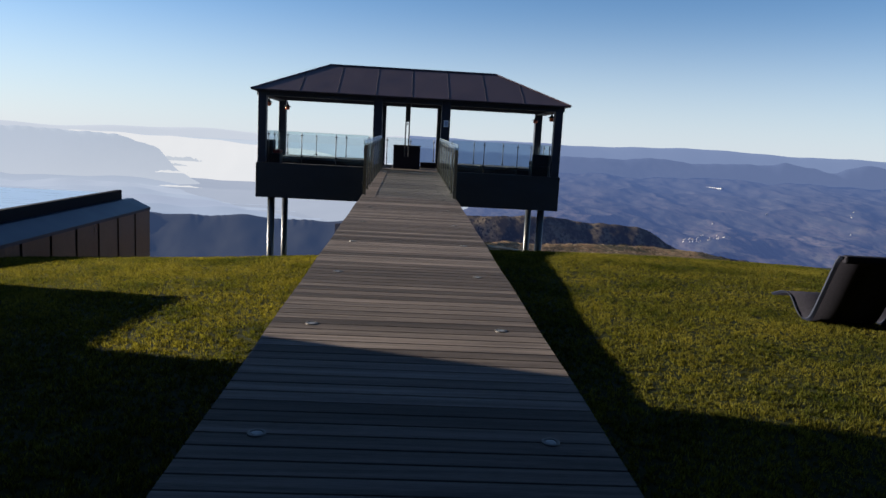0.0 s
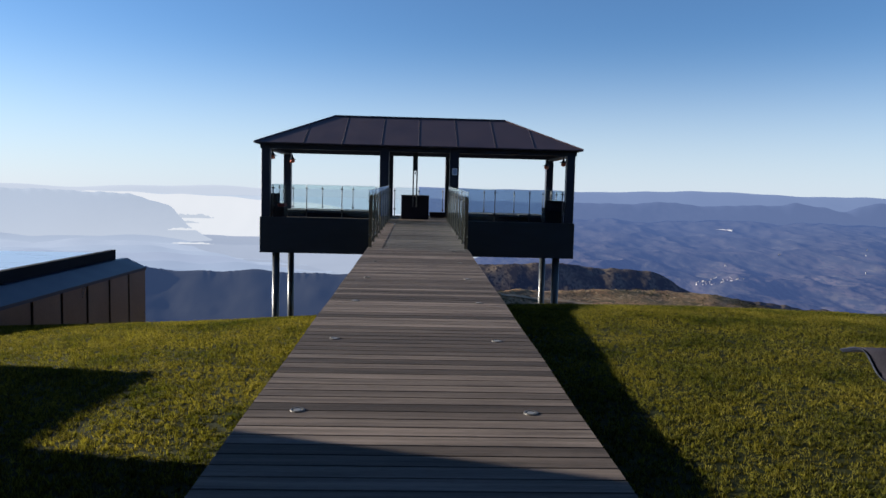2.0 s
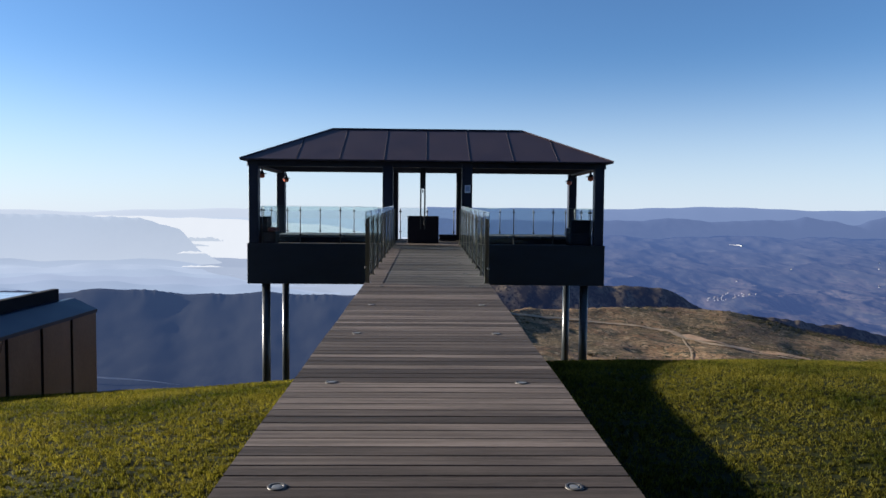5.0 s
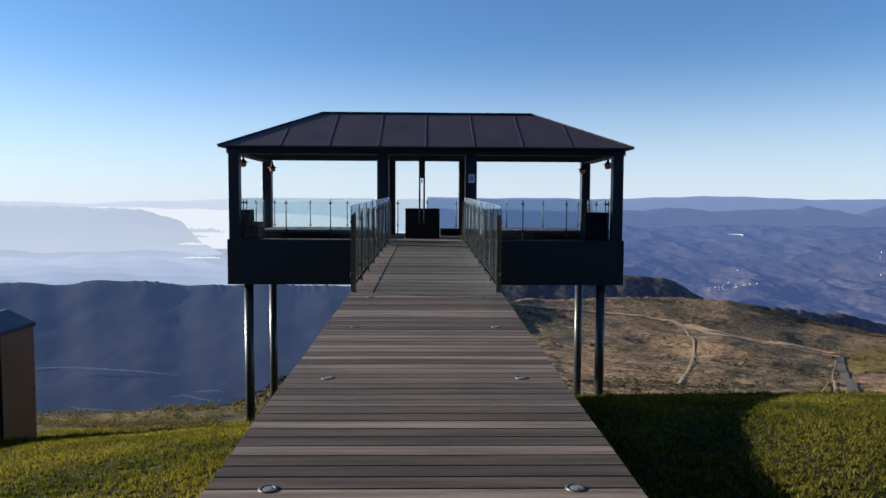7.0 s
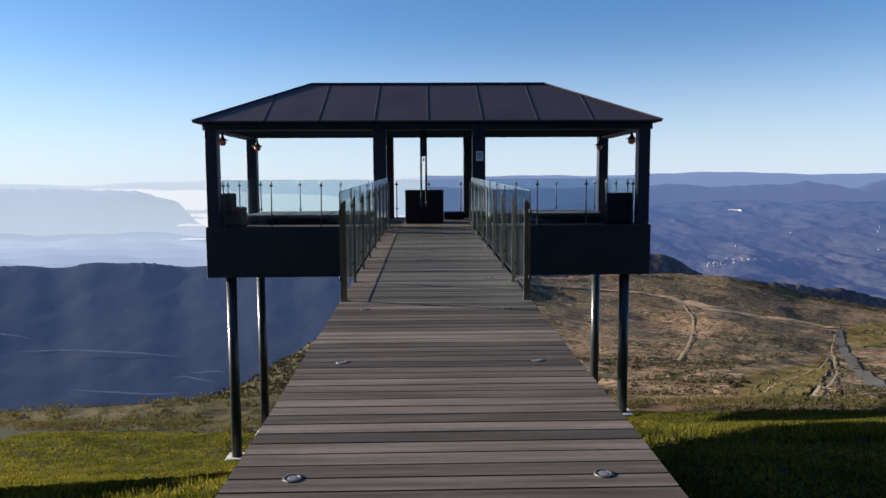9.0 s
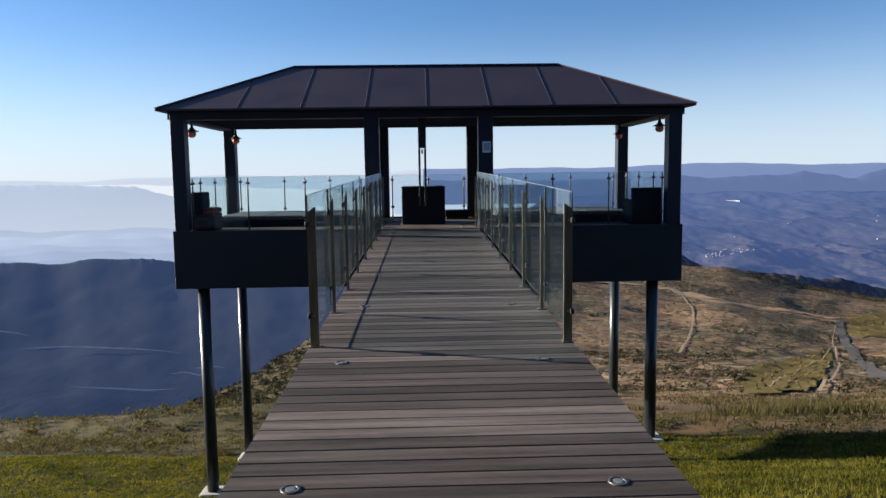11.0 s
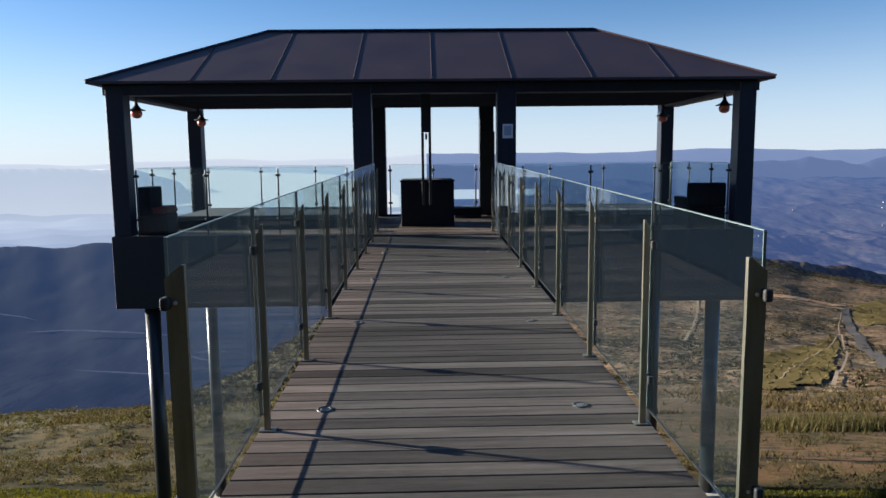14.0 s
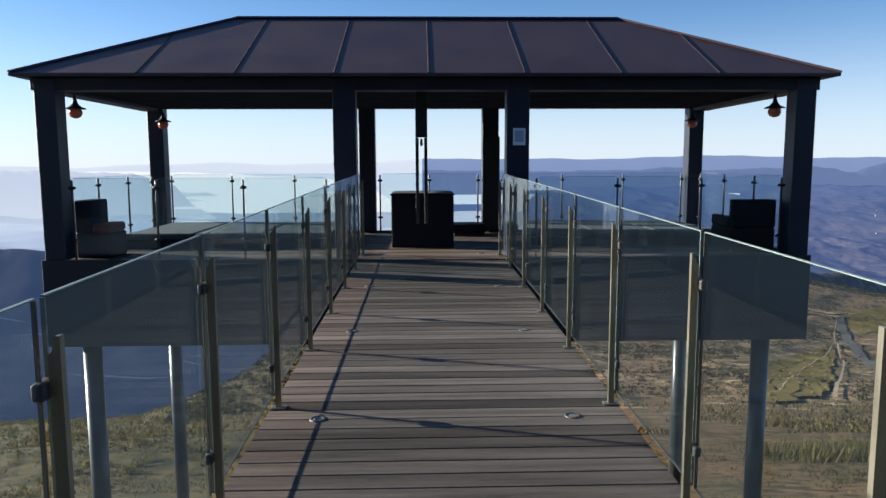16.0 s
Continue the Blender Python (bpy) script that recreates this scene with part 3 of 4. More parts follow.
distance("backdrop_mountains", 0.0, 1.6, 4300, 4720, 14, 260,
         lambda u, d: -0.03 + ease(4300, 4680, d) * (0.0365 + 0.0015 * ease(0.05, 0.35, u) + 0.003 * np.exp(-((u - 0.40) / 0.05) ** 2) + waves(u, (0.0008, 17, 0.5), (0.0007, 41, 1), (0.0004, 97, 2))), RANGE, "far mountain range, blue haze painted in")
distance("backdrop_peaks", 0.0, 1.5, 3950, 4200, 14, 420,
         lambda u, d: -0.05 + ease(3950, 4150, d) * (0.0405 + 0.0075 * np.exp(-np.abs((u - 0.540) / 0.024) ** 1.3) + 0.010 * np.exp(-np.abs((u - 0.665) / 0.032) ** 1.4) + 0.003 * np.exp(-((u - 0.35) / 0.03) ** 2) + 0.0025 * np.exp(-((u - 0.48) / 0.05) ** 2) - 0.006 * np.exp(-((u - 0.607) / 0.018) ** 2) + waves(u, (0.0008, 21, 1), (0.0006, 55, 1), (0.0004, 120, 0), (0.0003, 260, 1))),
         RANGE_NEAR, "pointed peaks in front of the range, blue haze painted in")
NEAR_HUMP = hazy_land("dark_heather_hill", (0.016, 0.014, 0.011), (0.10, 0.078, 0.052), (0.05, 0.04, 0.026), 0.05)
# A weak part of the painted blue haze glow stays on these hills.
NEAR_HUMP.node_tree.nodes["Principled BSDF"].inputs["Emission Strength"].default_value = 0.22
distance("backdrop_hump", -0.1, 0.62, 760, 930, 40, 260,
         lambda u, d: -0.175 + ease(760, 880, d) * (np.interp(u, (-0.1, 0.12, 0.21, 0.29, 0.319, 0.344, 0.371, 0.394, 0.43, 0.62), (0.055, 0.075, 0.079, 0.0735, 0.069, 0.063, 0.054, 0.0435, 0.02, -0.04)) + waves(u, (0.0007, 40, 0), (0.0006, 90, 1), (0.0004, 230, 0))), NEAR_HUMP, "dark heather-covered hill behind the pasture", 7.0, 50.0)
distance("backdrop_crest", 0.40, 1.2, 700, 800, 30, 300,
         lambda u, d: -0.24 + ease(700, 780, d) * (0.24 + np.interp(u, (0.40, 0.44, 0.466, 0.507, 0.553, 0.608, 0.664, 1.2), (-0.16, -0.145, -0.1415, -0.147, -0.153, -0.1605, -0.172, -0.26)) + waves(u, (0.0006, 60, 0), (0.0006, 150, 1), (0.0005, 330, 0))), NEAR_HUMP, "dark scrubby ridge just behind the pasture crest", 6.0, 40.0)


# ---- walkway ----
def deck_z(y):
    return -0.12 + 0.02 * y


DECK_PITCH, DECK_START, DECK_END = 1 / 7, -4.0, 25.86
DECK_LEAN = math.atan(0.02)


def build_walkway():
    walkway = thing("walkway", (0, 0, 0), "weathered grey-brown timber boardwalk leading to the pavilion", "walkway")
    for side in (-1, 1):
        bm = bmesh.new()
        v = [bm.verts.new((side * 0.93 + dx, y, deck_z(y) - dz)) for y in (DECK_START, DECK_END) for dx, dz in ((-0.05, 0.03), (0.05, 0.03), (0.05, 0.20), (-0.05, 0.20))]
        for f in ((0, 1, 2, 3), (7, 6, 5, 4), (0, 4, 5, 1), (1, 5, 6, 2), (2, 6, 7, 3), (3, 7, 4, 0)):
            bm.faces.new([v[i] for i in f])
        bmesh.ops.recalc_face_normals(bm, faces=list(bm.faces))
        part("bearer", bm, STEEL_DARK, walkway, "dark steel bearer under the boards")
    return walkway


def plank_mesh(half, width, thick):
    """A deck board with eased edges."""
    w, t = width / 2, thick
    outline = [(-w, -t), (w, -t), (w, -0.004), (w - 0.004, 0)]
    outline += [(-w + 0.004, 0), (-w, -0.004)]
    bm = prism(outline, -half, half)
    bmesh.ops.rotate(bm, verts=list(bm.verts), matrix=Matrix.Rotation(radians(90), 3, "Z"))
    return mesh_of("plank", bm, PLANK)


walkway = build_walkway()


# ---- recessed deck lights ----
def build_deck_light():
    root = thing("deck_light", (0, 0, 0), "round steel recessed light set flush in the boardwalk", "deck light", "lights in the boardwalk")
    part("ring", tube([(0.047, -0.01), (0.047, 0.003), (0.043, 0.005), (0.034, 0.005), (0.030, 0.003), (0.030, -0.01)], 24), STEEL_BRIGHT, root, "", True)
    part("lens", tube([(0.029, -0.01), (0.029, 0.002), (0.02, 0.003)], 20), LENS, root, "milky glass lens", True)
    return root


first_light = build_deck_light()
light_places = [(x, y) for y in range(2, 26, 2) for x in (-0.74, 0.73)]
for k, (x, y) in enumerate(light_places):
    m = pose(x, y, deck_z(y) + 0.001, math.degrees(DECK_LEAN))
    if k:
        copy_thing(first_light, m)
    else:
        first_light.matrix_world = m


for x, y in ((-0.74, 26.6), (0.73, 26.6), (0.69, 28.4), (-0.72, 28.9)):
    tagged(copy_thing(first_light, pose(x, y, 0.402)), "round steel recessed light set in the pavilion floor")

# ---- walkway railings ----
POST_Y = [16.47 + 1.24 * k for k in range(9)]


def build_railing(side):
    rail = thing("glass_railing", (side * 1.0, POST_Y[0], deck_z(POST_Y[0])), "glass railing on flat stainless posts beside the boardwalk", "railing", "railings of the boardwalk")
    top, low = 1.10, 0.25
    post_mes = []
    for w in (0.034, 0.016):
        outline = [(-w, 0), (w, 0), (w, top - (0.045 if side > 0 else 0)), (w - 0.01, top - (0.04 if side > 0 else 0)), (-w + 0.01, top - (0.04 if side < 0 else 0)), (-w, top - (0.045 if side < 0 else 0))]
        post_mes.append(mesh_of("post", prism(outline, -0.011, 0.011), STAINLESS))
    foot_me = mesh_of("foot_plate", block(-0.045, 0.045, -0.03, 0.03, 0, 0.008, 0.002), STAINLESS)
    bm = block(-0.010, 0.022, -0.042, 0.042, -0.023, 0.023, 0.0095, 3)
    clamp_me = mesh_of("clamp", bm, BLACK_RUBBER)
    bolt = tube([(0.007, 0), (0.007, 0.004), (0.004, 0.006)], 10)
    bmesh.ops.rotate(bolt, verts=list(bolt.verts), matrix=Matrix.Rotation(radians(90), 3, "X"))
    bolt_me = mesh_of("bolt", bolt, BOLT)
    for k, y in enumerate(POST_Y):
        dz = deck_z(y) - deck_z(POST_Y[0])
        post = piece("post", post_mes[0 if k == 0 else 1], rail, (0, y - POST_Y[0], dz))
        piece("foot_plate", foot_me, post, (0, 0, 0))
        for h in (low, 0.97):
            c = piece("clamp", clamp_me, post, (side * 0.024, 0, h))
            if k == 0:
                piece("bolt", bolt_me, post, (0, -0.011, h))
            if side < 0:
                c.rotation_euler = (0, 0, math.pi)
    for k in range(8):
        y0, y1 = POST_Y[k] - POST_Y[0] + 0.02, POST_Y[k + 1] - POST_Y[0] - 0.02
        x = side * 0.034
        bm = bmesh.new()
        slope = 0.02
        lift, high = 0.08, 1.19
        v = [bm.verts.new((x + dx, yy, slope * yy + h)) for dx in (-0.005, 0.005) for yy, h in ((y0, lift), (y1, lift), (y1, high), (y0, high))]
        for f in ((0, 1, 2, 3), (7, 6, 5, 4), (0, 4, 5, 1), (1, 5, 6, 2), (2, 6, 7, 3), (3, 7, 4, 0)):
            bm.faces.new([v[i] for i in f])
        bmesh.ops.recalc_face_normals(bm, faces=list(bm.faces))
        pane = part("glass_panel", bm, GLASS, rail, "clear green-tinted glass panel")
        for nm, h, t in (("lower_edge", lift, 0.0025), ("upper_edge", high, 0.002)):
            bm = bmesh.new()
            v = [bm.verts.new((x + dx, yy, slope * yy + h + dz)) for dx in (-0.0055, 0.0055) for yy, dz in ((y0, -t), (y1, -t), (y1, t), (y0, t))]
            for f in ((0, 1, 2, 3), (7, 6, 5, 4), (0, 4, 5, 1), (1, 5, 6, 2), (2, 6, 7, 3), (3, 7, 4, 0)):
                bm.faces.new([v[i] for i in f])
            bmesh.ops.recalc_face_normals(bm, faces=list(bm.faces))
            part(nm, bm, GLASS_EDGE if nm == "upper_edge" else BLACK_RUBBER, pane)
        # Black strip stands in for the dark glass edge at the joint.
        part("dark_glass_edge", block(x - 0.0056, x + 0.0056, y1 - 0.003, y1 + 0.003, slope * y1 + lift + 0.004, slope * y1 + high - 0.004), BLACK_RUBBER, pane)
        part("polished_edge", block(x - 0.0056, x + 0.0056, y0 - 0.0015, y0 + 0.003, slope * y0 + lift + 0.004, slope * y0 + high - 0.004), GLASS_EDGE, pane, "pale polished glass edge")
    return rail


for side in (-1, 1):
    build_railing(side)


# ---- pavilion ----
PX, PY0, PY1 = 5.36, 25.87, 30.10
BOX_LOW, BOX_TOP, FLOOR = -0.78, 0.436, 0.40
BEAM_LOW, BEAM_TOP = 2.73, 2.89
PW = 0.28


def build_pavilion():
    pav = thing("pavilion", (0, 28.0, stand(0, 28.0)), "dark steel viewing pavilion on round columns with a brown hipped roof", "pavilion")
    bx, by, bz = pav.location

    def add(name, x0, x1, y0, y1, z0, z1, material, label="", bevel=0.006):
        return part(name, block(x0 - bx, x1 - bx, y0 - by, y1 - by, z0 - bz, z1 - bz, bevel), material, pav, label)

    # base box: fascias round a floor slab
    add("fascia", -PX, -1.04, PY0, PY0 + 0.08, BOX_LOW, BOX_TOP, BOX_PANEL, "smooth anthracite fascia panel")
    add("fascia", 1.04, PX, PY0, PY0 + 0.08, BOX_LOW, BOX_TOP, BOX_PANEL, "smooth anthracite fascia panel")
    add("fascia", -1.036, 1.036, PY0 + 0.004, PY0 + 0.08, BOX_LOW, 0.36, BOX_PANEL)
    add("fascia", -PX, PX, PY1 - 0.08, PY1, BOX_LOW, BOX_TOP, BOX_PANEL)
    for s in (-1, 1):
        add("fascia", min(s * PX, s * (PX - 0.08)), max(s * PX, s * (PX - 0.08)), PY0 + 0.084, PY1 - 0.084, BOX_LOW, BOX_TOP, BOX_PANEL)
    add("floor_slab", -PX + 0.083, PX - 0.083, PY0 + 0.083, PY1 - 0.083, BOX_LOW + 0.03, FLOOR - 0.045, STEEL_DARK)
    # posts
    for s in (-1, 1):
        for y in (PY0 + 0.003, PY1 - PW - 0.003):
            x0 = s * (PX - 0.05)
            x1 = s * (PX - 0.05 - PW)
            add("corner_post", min(x0, x1), max(x0, x1), y, y + PW, BOX_TOP + 0.003, BEAM_TOP - 0.003, STEEL_DARK, "square navy steel corner post", 0.008)
            x0, x1 = s * 1.03, s * 1.34
            add("inner_post", min(x0, x1), max(x0, x1), y, y + PW, BOX_TOP + 0.003, BEAM_TOP - 0.003, STEEL_DARK, "square navy steel post", 0.008)
    # beams
    add("beam", -PX, PX, PY0 + 0.02, PY0 + 0.30, BEAM_LOW, BEAM_TOP, STEEL_DARK)
    add("beam", -PX, PX, PY1 - 0.30, PY1 - 0.02, BEAM_LOW + 0.06, BEAM_TOP, STEEL_DARK)
    for s in (-1, 1):
        add("beam", min(s * PX, s * (PX - 0.28)), max(s * PX, s * (PX - 0.28)), PY0 + 0.303, PY1 - 0.303, BEAM_LOW, BEAM_TOP, STEEL_DARK)
    add("ceiling_panel", -PX + 0.29, PX - 0.29, PY0 + 0.31, PY1 - 0.31, BEAM_LOW + 0.05, BEAM_LOW + 0.09, CEILING_PAINT)
    # hipped roof
    ov, ez, rz = 0.17, 2.935, 4.08
    yc = (PY0 + PY1) / 2
    e = [(-PX - ov, PY0 - ov), (PX + ov, PY0 - ov), (PX + ov, PY1 + ov), (-PX - ov, PY1 + ov)]
    ridge = [(-3.1, yc), (3.08, yc)]

    def slab(corners, t=0.04):
        bm = bmesh.new()
        a = [bm.verts.new((x - bx, y - by, z - bz)) for x, y, z in corners]
        b = [bm.verts.new((x - bx, y - by, z - bz - t)) for x, y, z in corners]
        bm.faces.new(a)
        bm.faces.new(b[::-1])
        for k in range(len(a)):
            j = (k + 1) % len(a)
            bm.faces.new((a[k], b[k], b[j], a[j]))
        bmesh.ops.recalc_face_normals(bm, faces=list(bm.faces))
        return bm

    r0, r1 = (*ridge[0], rz), (*ridge[1], rz)
    c = [(*p, ez) for p in e]
    front = part("roof_slope", slab([c[0], c[1], r1, r0]), ROOF, pav, "brown standing-seam sheet metal")
    rear = part("roof_slope", slab([c[2], c[3], r0, r1]), ROOF, pav)
    ends = [part("roof_slope", slab([c[3], c[0], r0]), ROOF, pav), part("roof_slope", slab([c[1], c[2], r1]), ROOF, pav)]

    def rib(p, q, parent, name="seam", w=0.016, h=0.007):
        p, q = Vector(p), Vector(q)
        d = (q - p).normalized()
        up = Vector((0, 0, 1))
        s = d.cross(up).normalized() * w
        n2 = s.cross(d).normalized() * h
        bm = bmesh.new()
        base = Vector((bx, by, bz))
        v = [bm.verts.new(o + k - base) for o in (p, q) for k in (-s, s, s * 0.5 + n2, -s * 0.5 + n2)]
        for f in ((0, 1, 2, 3), (7, 6, 5, 4), (0, 4, 5, 1), (1, 5, 6, 2), (2, 6, 7, 3), (3, 7, 4, 0)):
            bm.faces.new([v[i] for i in f])
        bmesh.ops.recalc_face_normals(bm, faces=list(bm.faces))
        part(name, bm, ROOF if name != "seam" else SEAM, parent)

    def up_slope(x, ya):
        """Where a seam that starts at x on the eave meets the ridge or the hip."""
        if x < ridge[0][0]:
            s = (x - e[0][0]) / (ridge[0][0] - e[0][0])
        elif x > ridge[1][0]:
            s = (e[1][0] - x) / (e[1][0] - ridge[1][0])
        else:
            s = 1.0
        return (x, ya + (yc - ya) * s, ez + (rz - ez) * s)

    for x in (-3.88, -2.60, -1.285, -0.033, 1.255, 2.555, 3.88):
        for ya, slope in ((e[0][1], front), (e[2][1], rear)):
            rib((x, ya, ez), up_slope(x, ya), slope)
    rib(r0, r1, front, "ridge_cap", 0.06, 0.03)
    for a, b, o in ((c[0], r0, ends[0]), (c[3], r0, ends[0]), (c[1], r1, ends[1]), (c[2], r1, ends[1])):
        rib(a, b, o, "hip_cap", 0.035, 0.03)
    # soffit under the overhang
    add("soffit", e[0][0] + 0.03, e[1][0] - 0.03, PY0 - ov + 0.03, PY1 + ov - 0.03, ez - 0.043, ez - 0.040, STEEL_DARK)
    # columns
    for x, y in ((-4.85, 26.1), (4.80, 26.1), (-5.0, 29.85), (5.0, 29.85)):
        g = stand(x, y)
        part("column", tube([(0.125, g - 0.4 - bz), (0.125, BOX_LOW - bz)], 24, (x - bx, y - by)), COLUMN, pav, "round grey-green steel column", True)
        part("footing", block(x - bx - 0.26, x - bx + 0.26, y - by - 0.26, y - by + 0.26, g - 0.5 - bz, g + 0.12 - bz, 0.03), CONCRETE, pav, "pale concrete footing")
    return pav


pavilion = build_pavilion()


# ---- pavilion balustrade ----
def build_balustrade(name, p, q, posts, label):
    """Glass between slender round posts with two disc clamps each, from p to q."""
    p, q = Vector((*p, FLOOR)), Vector((*q, FLOOR))
    way = (q - p)
    length = way.length
    rail = thing(name, p, label, "balustrade", "balustrades of the pavilion", turn=math.degrees(math.atan2(way.y, way.x)))
    bar = mesh_of("post", tube([(0.016, 0), (0.016, 1.12), (0.010, 1.13)], 10), BAR, True)
    bm = tube([(0.02, -0.022), (0.046, -0.018), (0.046, 0.018), (0.02, 0.022)], 14)
    disc = mesh_of("clamp", bm, BLACK_RUBBER, True)
    xs = [length * k / (posts - 1) for k in range(posts)]
    xs[0], xs[-1] = 0.05, length - 0.05
    for x in xs:
        post = piece("post", bar, rail, (x, 0, 0))
        for h in (0.30, 1.02):
            piece("clamp", disc, post, (0, 0, h))
    for a, b in zip(xs, xs[1:]):
        pane = part("glass_panel", block(a + 0.025, b - 0.025, -0.005, 0.005, 0.10, 1.15), GLASS, rail, "clear green-tinted glass panel")
        part("upper_edge", block(a + 0.025, b - 0.025, -0.0056, 0.0056, 1.1485, 1.152), GLASS_EDGE, pane)
    return rail


for s in (-1, 1):
    build_balustrade("balustrade", (s * 1.42, PY0 + 0.14), (s * 5.0, PY0 + 0.14), 4, "low glass balustrade between the front posts")
    build_balustrade("balustrade", (s * 1.40, PY1 - 0.16), (s * 5.0, PY1 - 0.16), 4, "low glass balustrade along the valley side")
    build_balustrade("balustrade", (s * (PX - 0.14), PY0 + 0.40), (s * (PX - 0.14), PY1 - 0.40), 4, "low glass balustrade along the short side")
build_balustrade("balustrade", (-1.0, PY1 - 0.16), (1.0, PY1 - 0.16), 3, "low glass balustrade along the valley side")


# ---- furniture of the pavilion ----
def build_cube_table():
    t = thing("cube_table", (-0.13, 27.9, FLOOR), "large dark wicker cube table with a slatted top", "table")
    part("body", block(-0.5, 0.5, -0.48, 0.48, 0, 0.83, 0.02, 2), WICKER, t)
    top = part("top", block(-0.515, 0.515, -0.495, 0.495, 0.832, 0.862, 0.01), WICKER, t)
    slat = mesh_of("slat", block(-0.48, 0.48, -0.035, 0.035, 0, 0.012, 0.003), GREY_FABRIC)
    for k in range(10):
        piece("slat", slat, top, (0, -0.43 + k * 0.0955, 0.864))
    return t


build_cube_table()


def build_daybed(x, y, w, d):
    t = thing("daybed", (x, y, FLOOR), "low dark daybed with charcoal slatted pads", "daybed", "daybeds in the pavilion")
    part("base", block(-w / 2, w / 2, -d / 2, d / 2, 0, 0.16, 0.015), WICKER, t)
    n = 3
    for k in range(n):
        a, b = -w / 2 + k * w / n + 0.01, -w / 2 + (k + 1) * w / n - 0.01
        part("pad", block(a, b, -d / 2 + 0.01, d / 2 - 0.01, 0.163, 0.25, 0.03, 2), GREY_FABRIC, t, "charcoal fabric pad")
    return t


build_daybed(-3.22, 28.55, 3.3, 2.3)
build_daybed(3.15, 28.55, 3.1, 2.3)


def build_armchair():
    t = thing("wicker_armchair", (-4.82, 26.74, FLOOR), "black wicker armchair with dark red seat cushion", "armchair")
    part("base", block(-0.30, 0.20, -0.37, 0.20, 0, 0.36, 0.02, 1), WICKER, t)
    part("backrest", block(-0.30, -0.06, -0.37, 0.20, 0.363, 0.83, 0.02, 1), WICKER, t)
    part("cushion", block(-0.055, 0.20, -0.36, 0.19, 0.363, 0.49, 0.03, 1), RED_FABRIC, t, "dark red seat cushion")
    return t


build_armchair()


def build_wicker_chair():
    t = thing("wicker_chair", (4.75, 26.74, FLOOR), "black wicker chair with a straight back to the walkway", "chair")
    part("base", block(-0.33, 0.33, -0.36, 0.38, 0, 0.38, 0.02, 1), WICKER, t)
    part("backrest", block(-0.33, 0.33, -0.37, -0.25, 0.383, 0.80, 0.02, 1), WICKER, t)
    for x in (-0.33, 0.22):
        part("armrest", block(x, x + 0.11, -0.245, 0.38, 0.383, 0.54, 0.02, 1), WICKER, t)
    part("cushion", block(-0.215, 0.215, -0.24, 0.38, 0.383, 0.47, 0.03, 1), GREY_FABRIC, t, "charcoal seat cushion")
    return t


build_wicker_chair()


def build_lamp(x, y, s):
    t = thing("hanging_lamp", (x, y, BEAM_LOW), "bell-shaped dark metal lamp with an amber glass globe", "lamp", "lamps on the pavilion posts")
    part("bracket", block(-0.012, 0.012, -0.012, 0.012, -0.05, 0.0, 0.003), STEEL_DARK, t)
    part("shade", tube([(0.012, -0.04), (0.022, -0.06), (0.03, -0.10), (0.06, -0.145), (0.118, -0.17), (0.118, -0.178), (0.05, -0.172)], 24), STEEL_DARK, t, "dark flared metal shade", True)
    t.scale = (1.22, 1.22, 1.15)
    part("globe", tube([(0.055, -0.172), (0.074, -0.20), (0.076, -0.235), (0.058, -0.272), (0.024, -0.29)], 20), LAMP_GLASS, t, "amber glass globe", True)
    return t


for x, y in ((-5.06, 26.48), (5.03, 26.48), (-4.92, 29.55), (4.98, 29.55)):
    build_lamp(x, y, 1 if x > 0 else -1)


def build_notice():
    t = thing("notice", (1.20, PY0, 2.10), "laminated white notice sheet fixed to a dark post", "notice")
    part("sheet", block(-0.085, 0.085, -0.004, 0.0, -0.115, 0.115), PAPER, t)
    part("print", block(-0.06, 0.06, -0.0065, -0.0045, -0.07, 0.085), PRINT, t, "faded blue printed picture")
    return t


build_notice()


def build_hanger():
    t = thing("twin_bar_hanger", (-0.14, 26.35, BEAM_LOW), "brushed steel twin-bar hanger fixed under the roof beam", "hanger")
    part("plate", block(-0.085, 0.085, -0.01, 0.01, -0.62, 0.16, 0.003), COLUMN, t, "grey steel plate")
    for x in (-0.062, 0.062):
        part("bar", block(x - 0.023, x + 0.023, -0.012, 0.012, -1.86, -0.622, 0.004), COLUMN, t, "slim grey steel bar")
    part("hook", tube([(0.016, -0.74), (0.02, -0.70), (0.014, -0.64)], 10), STEEL_BRIGHT, t, "", True)
    return t


build_hanger()

# Added pale panel in place of an unidentified sunlit cream surface.
pale_stand_in = thing("menu_board", (-1.17, 26.62, FLOOR), "cream upright panel standing in for a sunlit surface", "board")
part("panel", block(-0.075, 0.075, -0.012, 0.012, 0.10, 0.93, 0.004), CREAM, pale_stand_in)
part("foot", block(-0.09, 0.09, -0.10, 0.10, 0, 0.098, 0.006), STEEL_DARK, pale_stand_in)
bench = thing("low_bench", (0.72, 29.45, FLOOR), "low dark wicker bench by the valley side", "bench")
part("seat", block(-0.30, 0.32, -0.30, 0.30, 0.06, 0.22, 0.015), WICKER, bench)
part("plinth", block(-0.27, 0.29, -0.27, 0.27, 0, 0.058, 0.004), STEEL_DARK, bench)

# Grey panel added over the paler lower part of this post.
cover = thing("post_cover", (1.19, PY1 - PW - 0.006, FLOOR), "grey panel on the rear post", "cover")
part("panel", block(-0.16, 0.17, -0.02, 0.0, 0.05, 1.85, 0.004), COLUMN, cover)


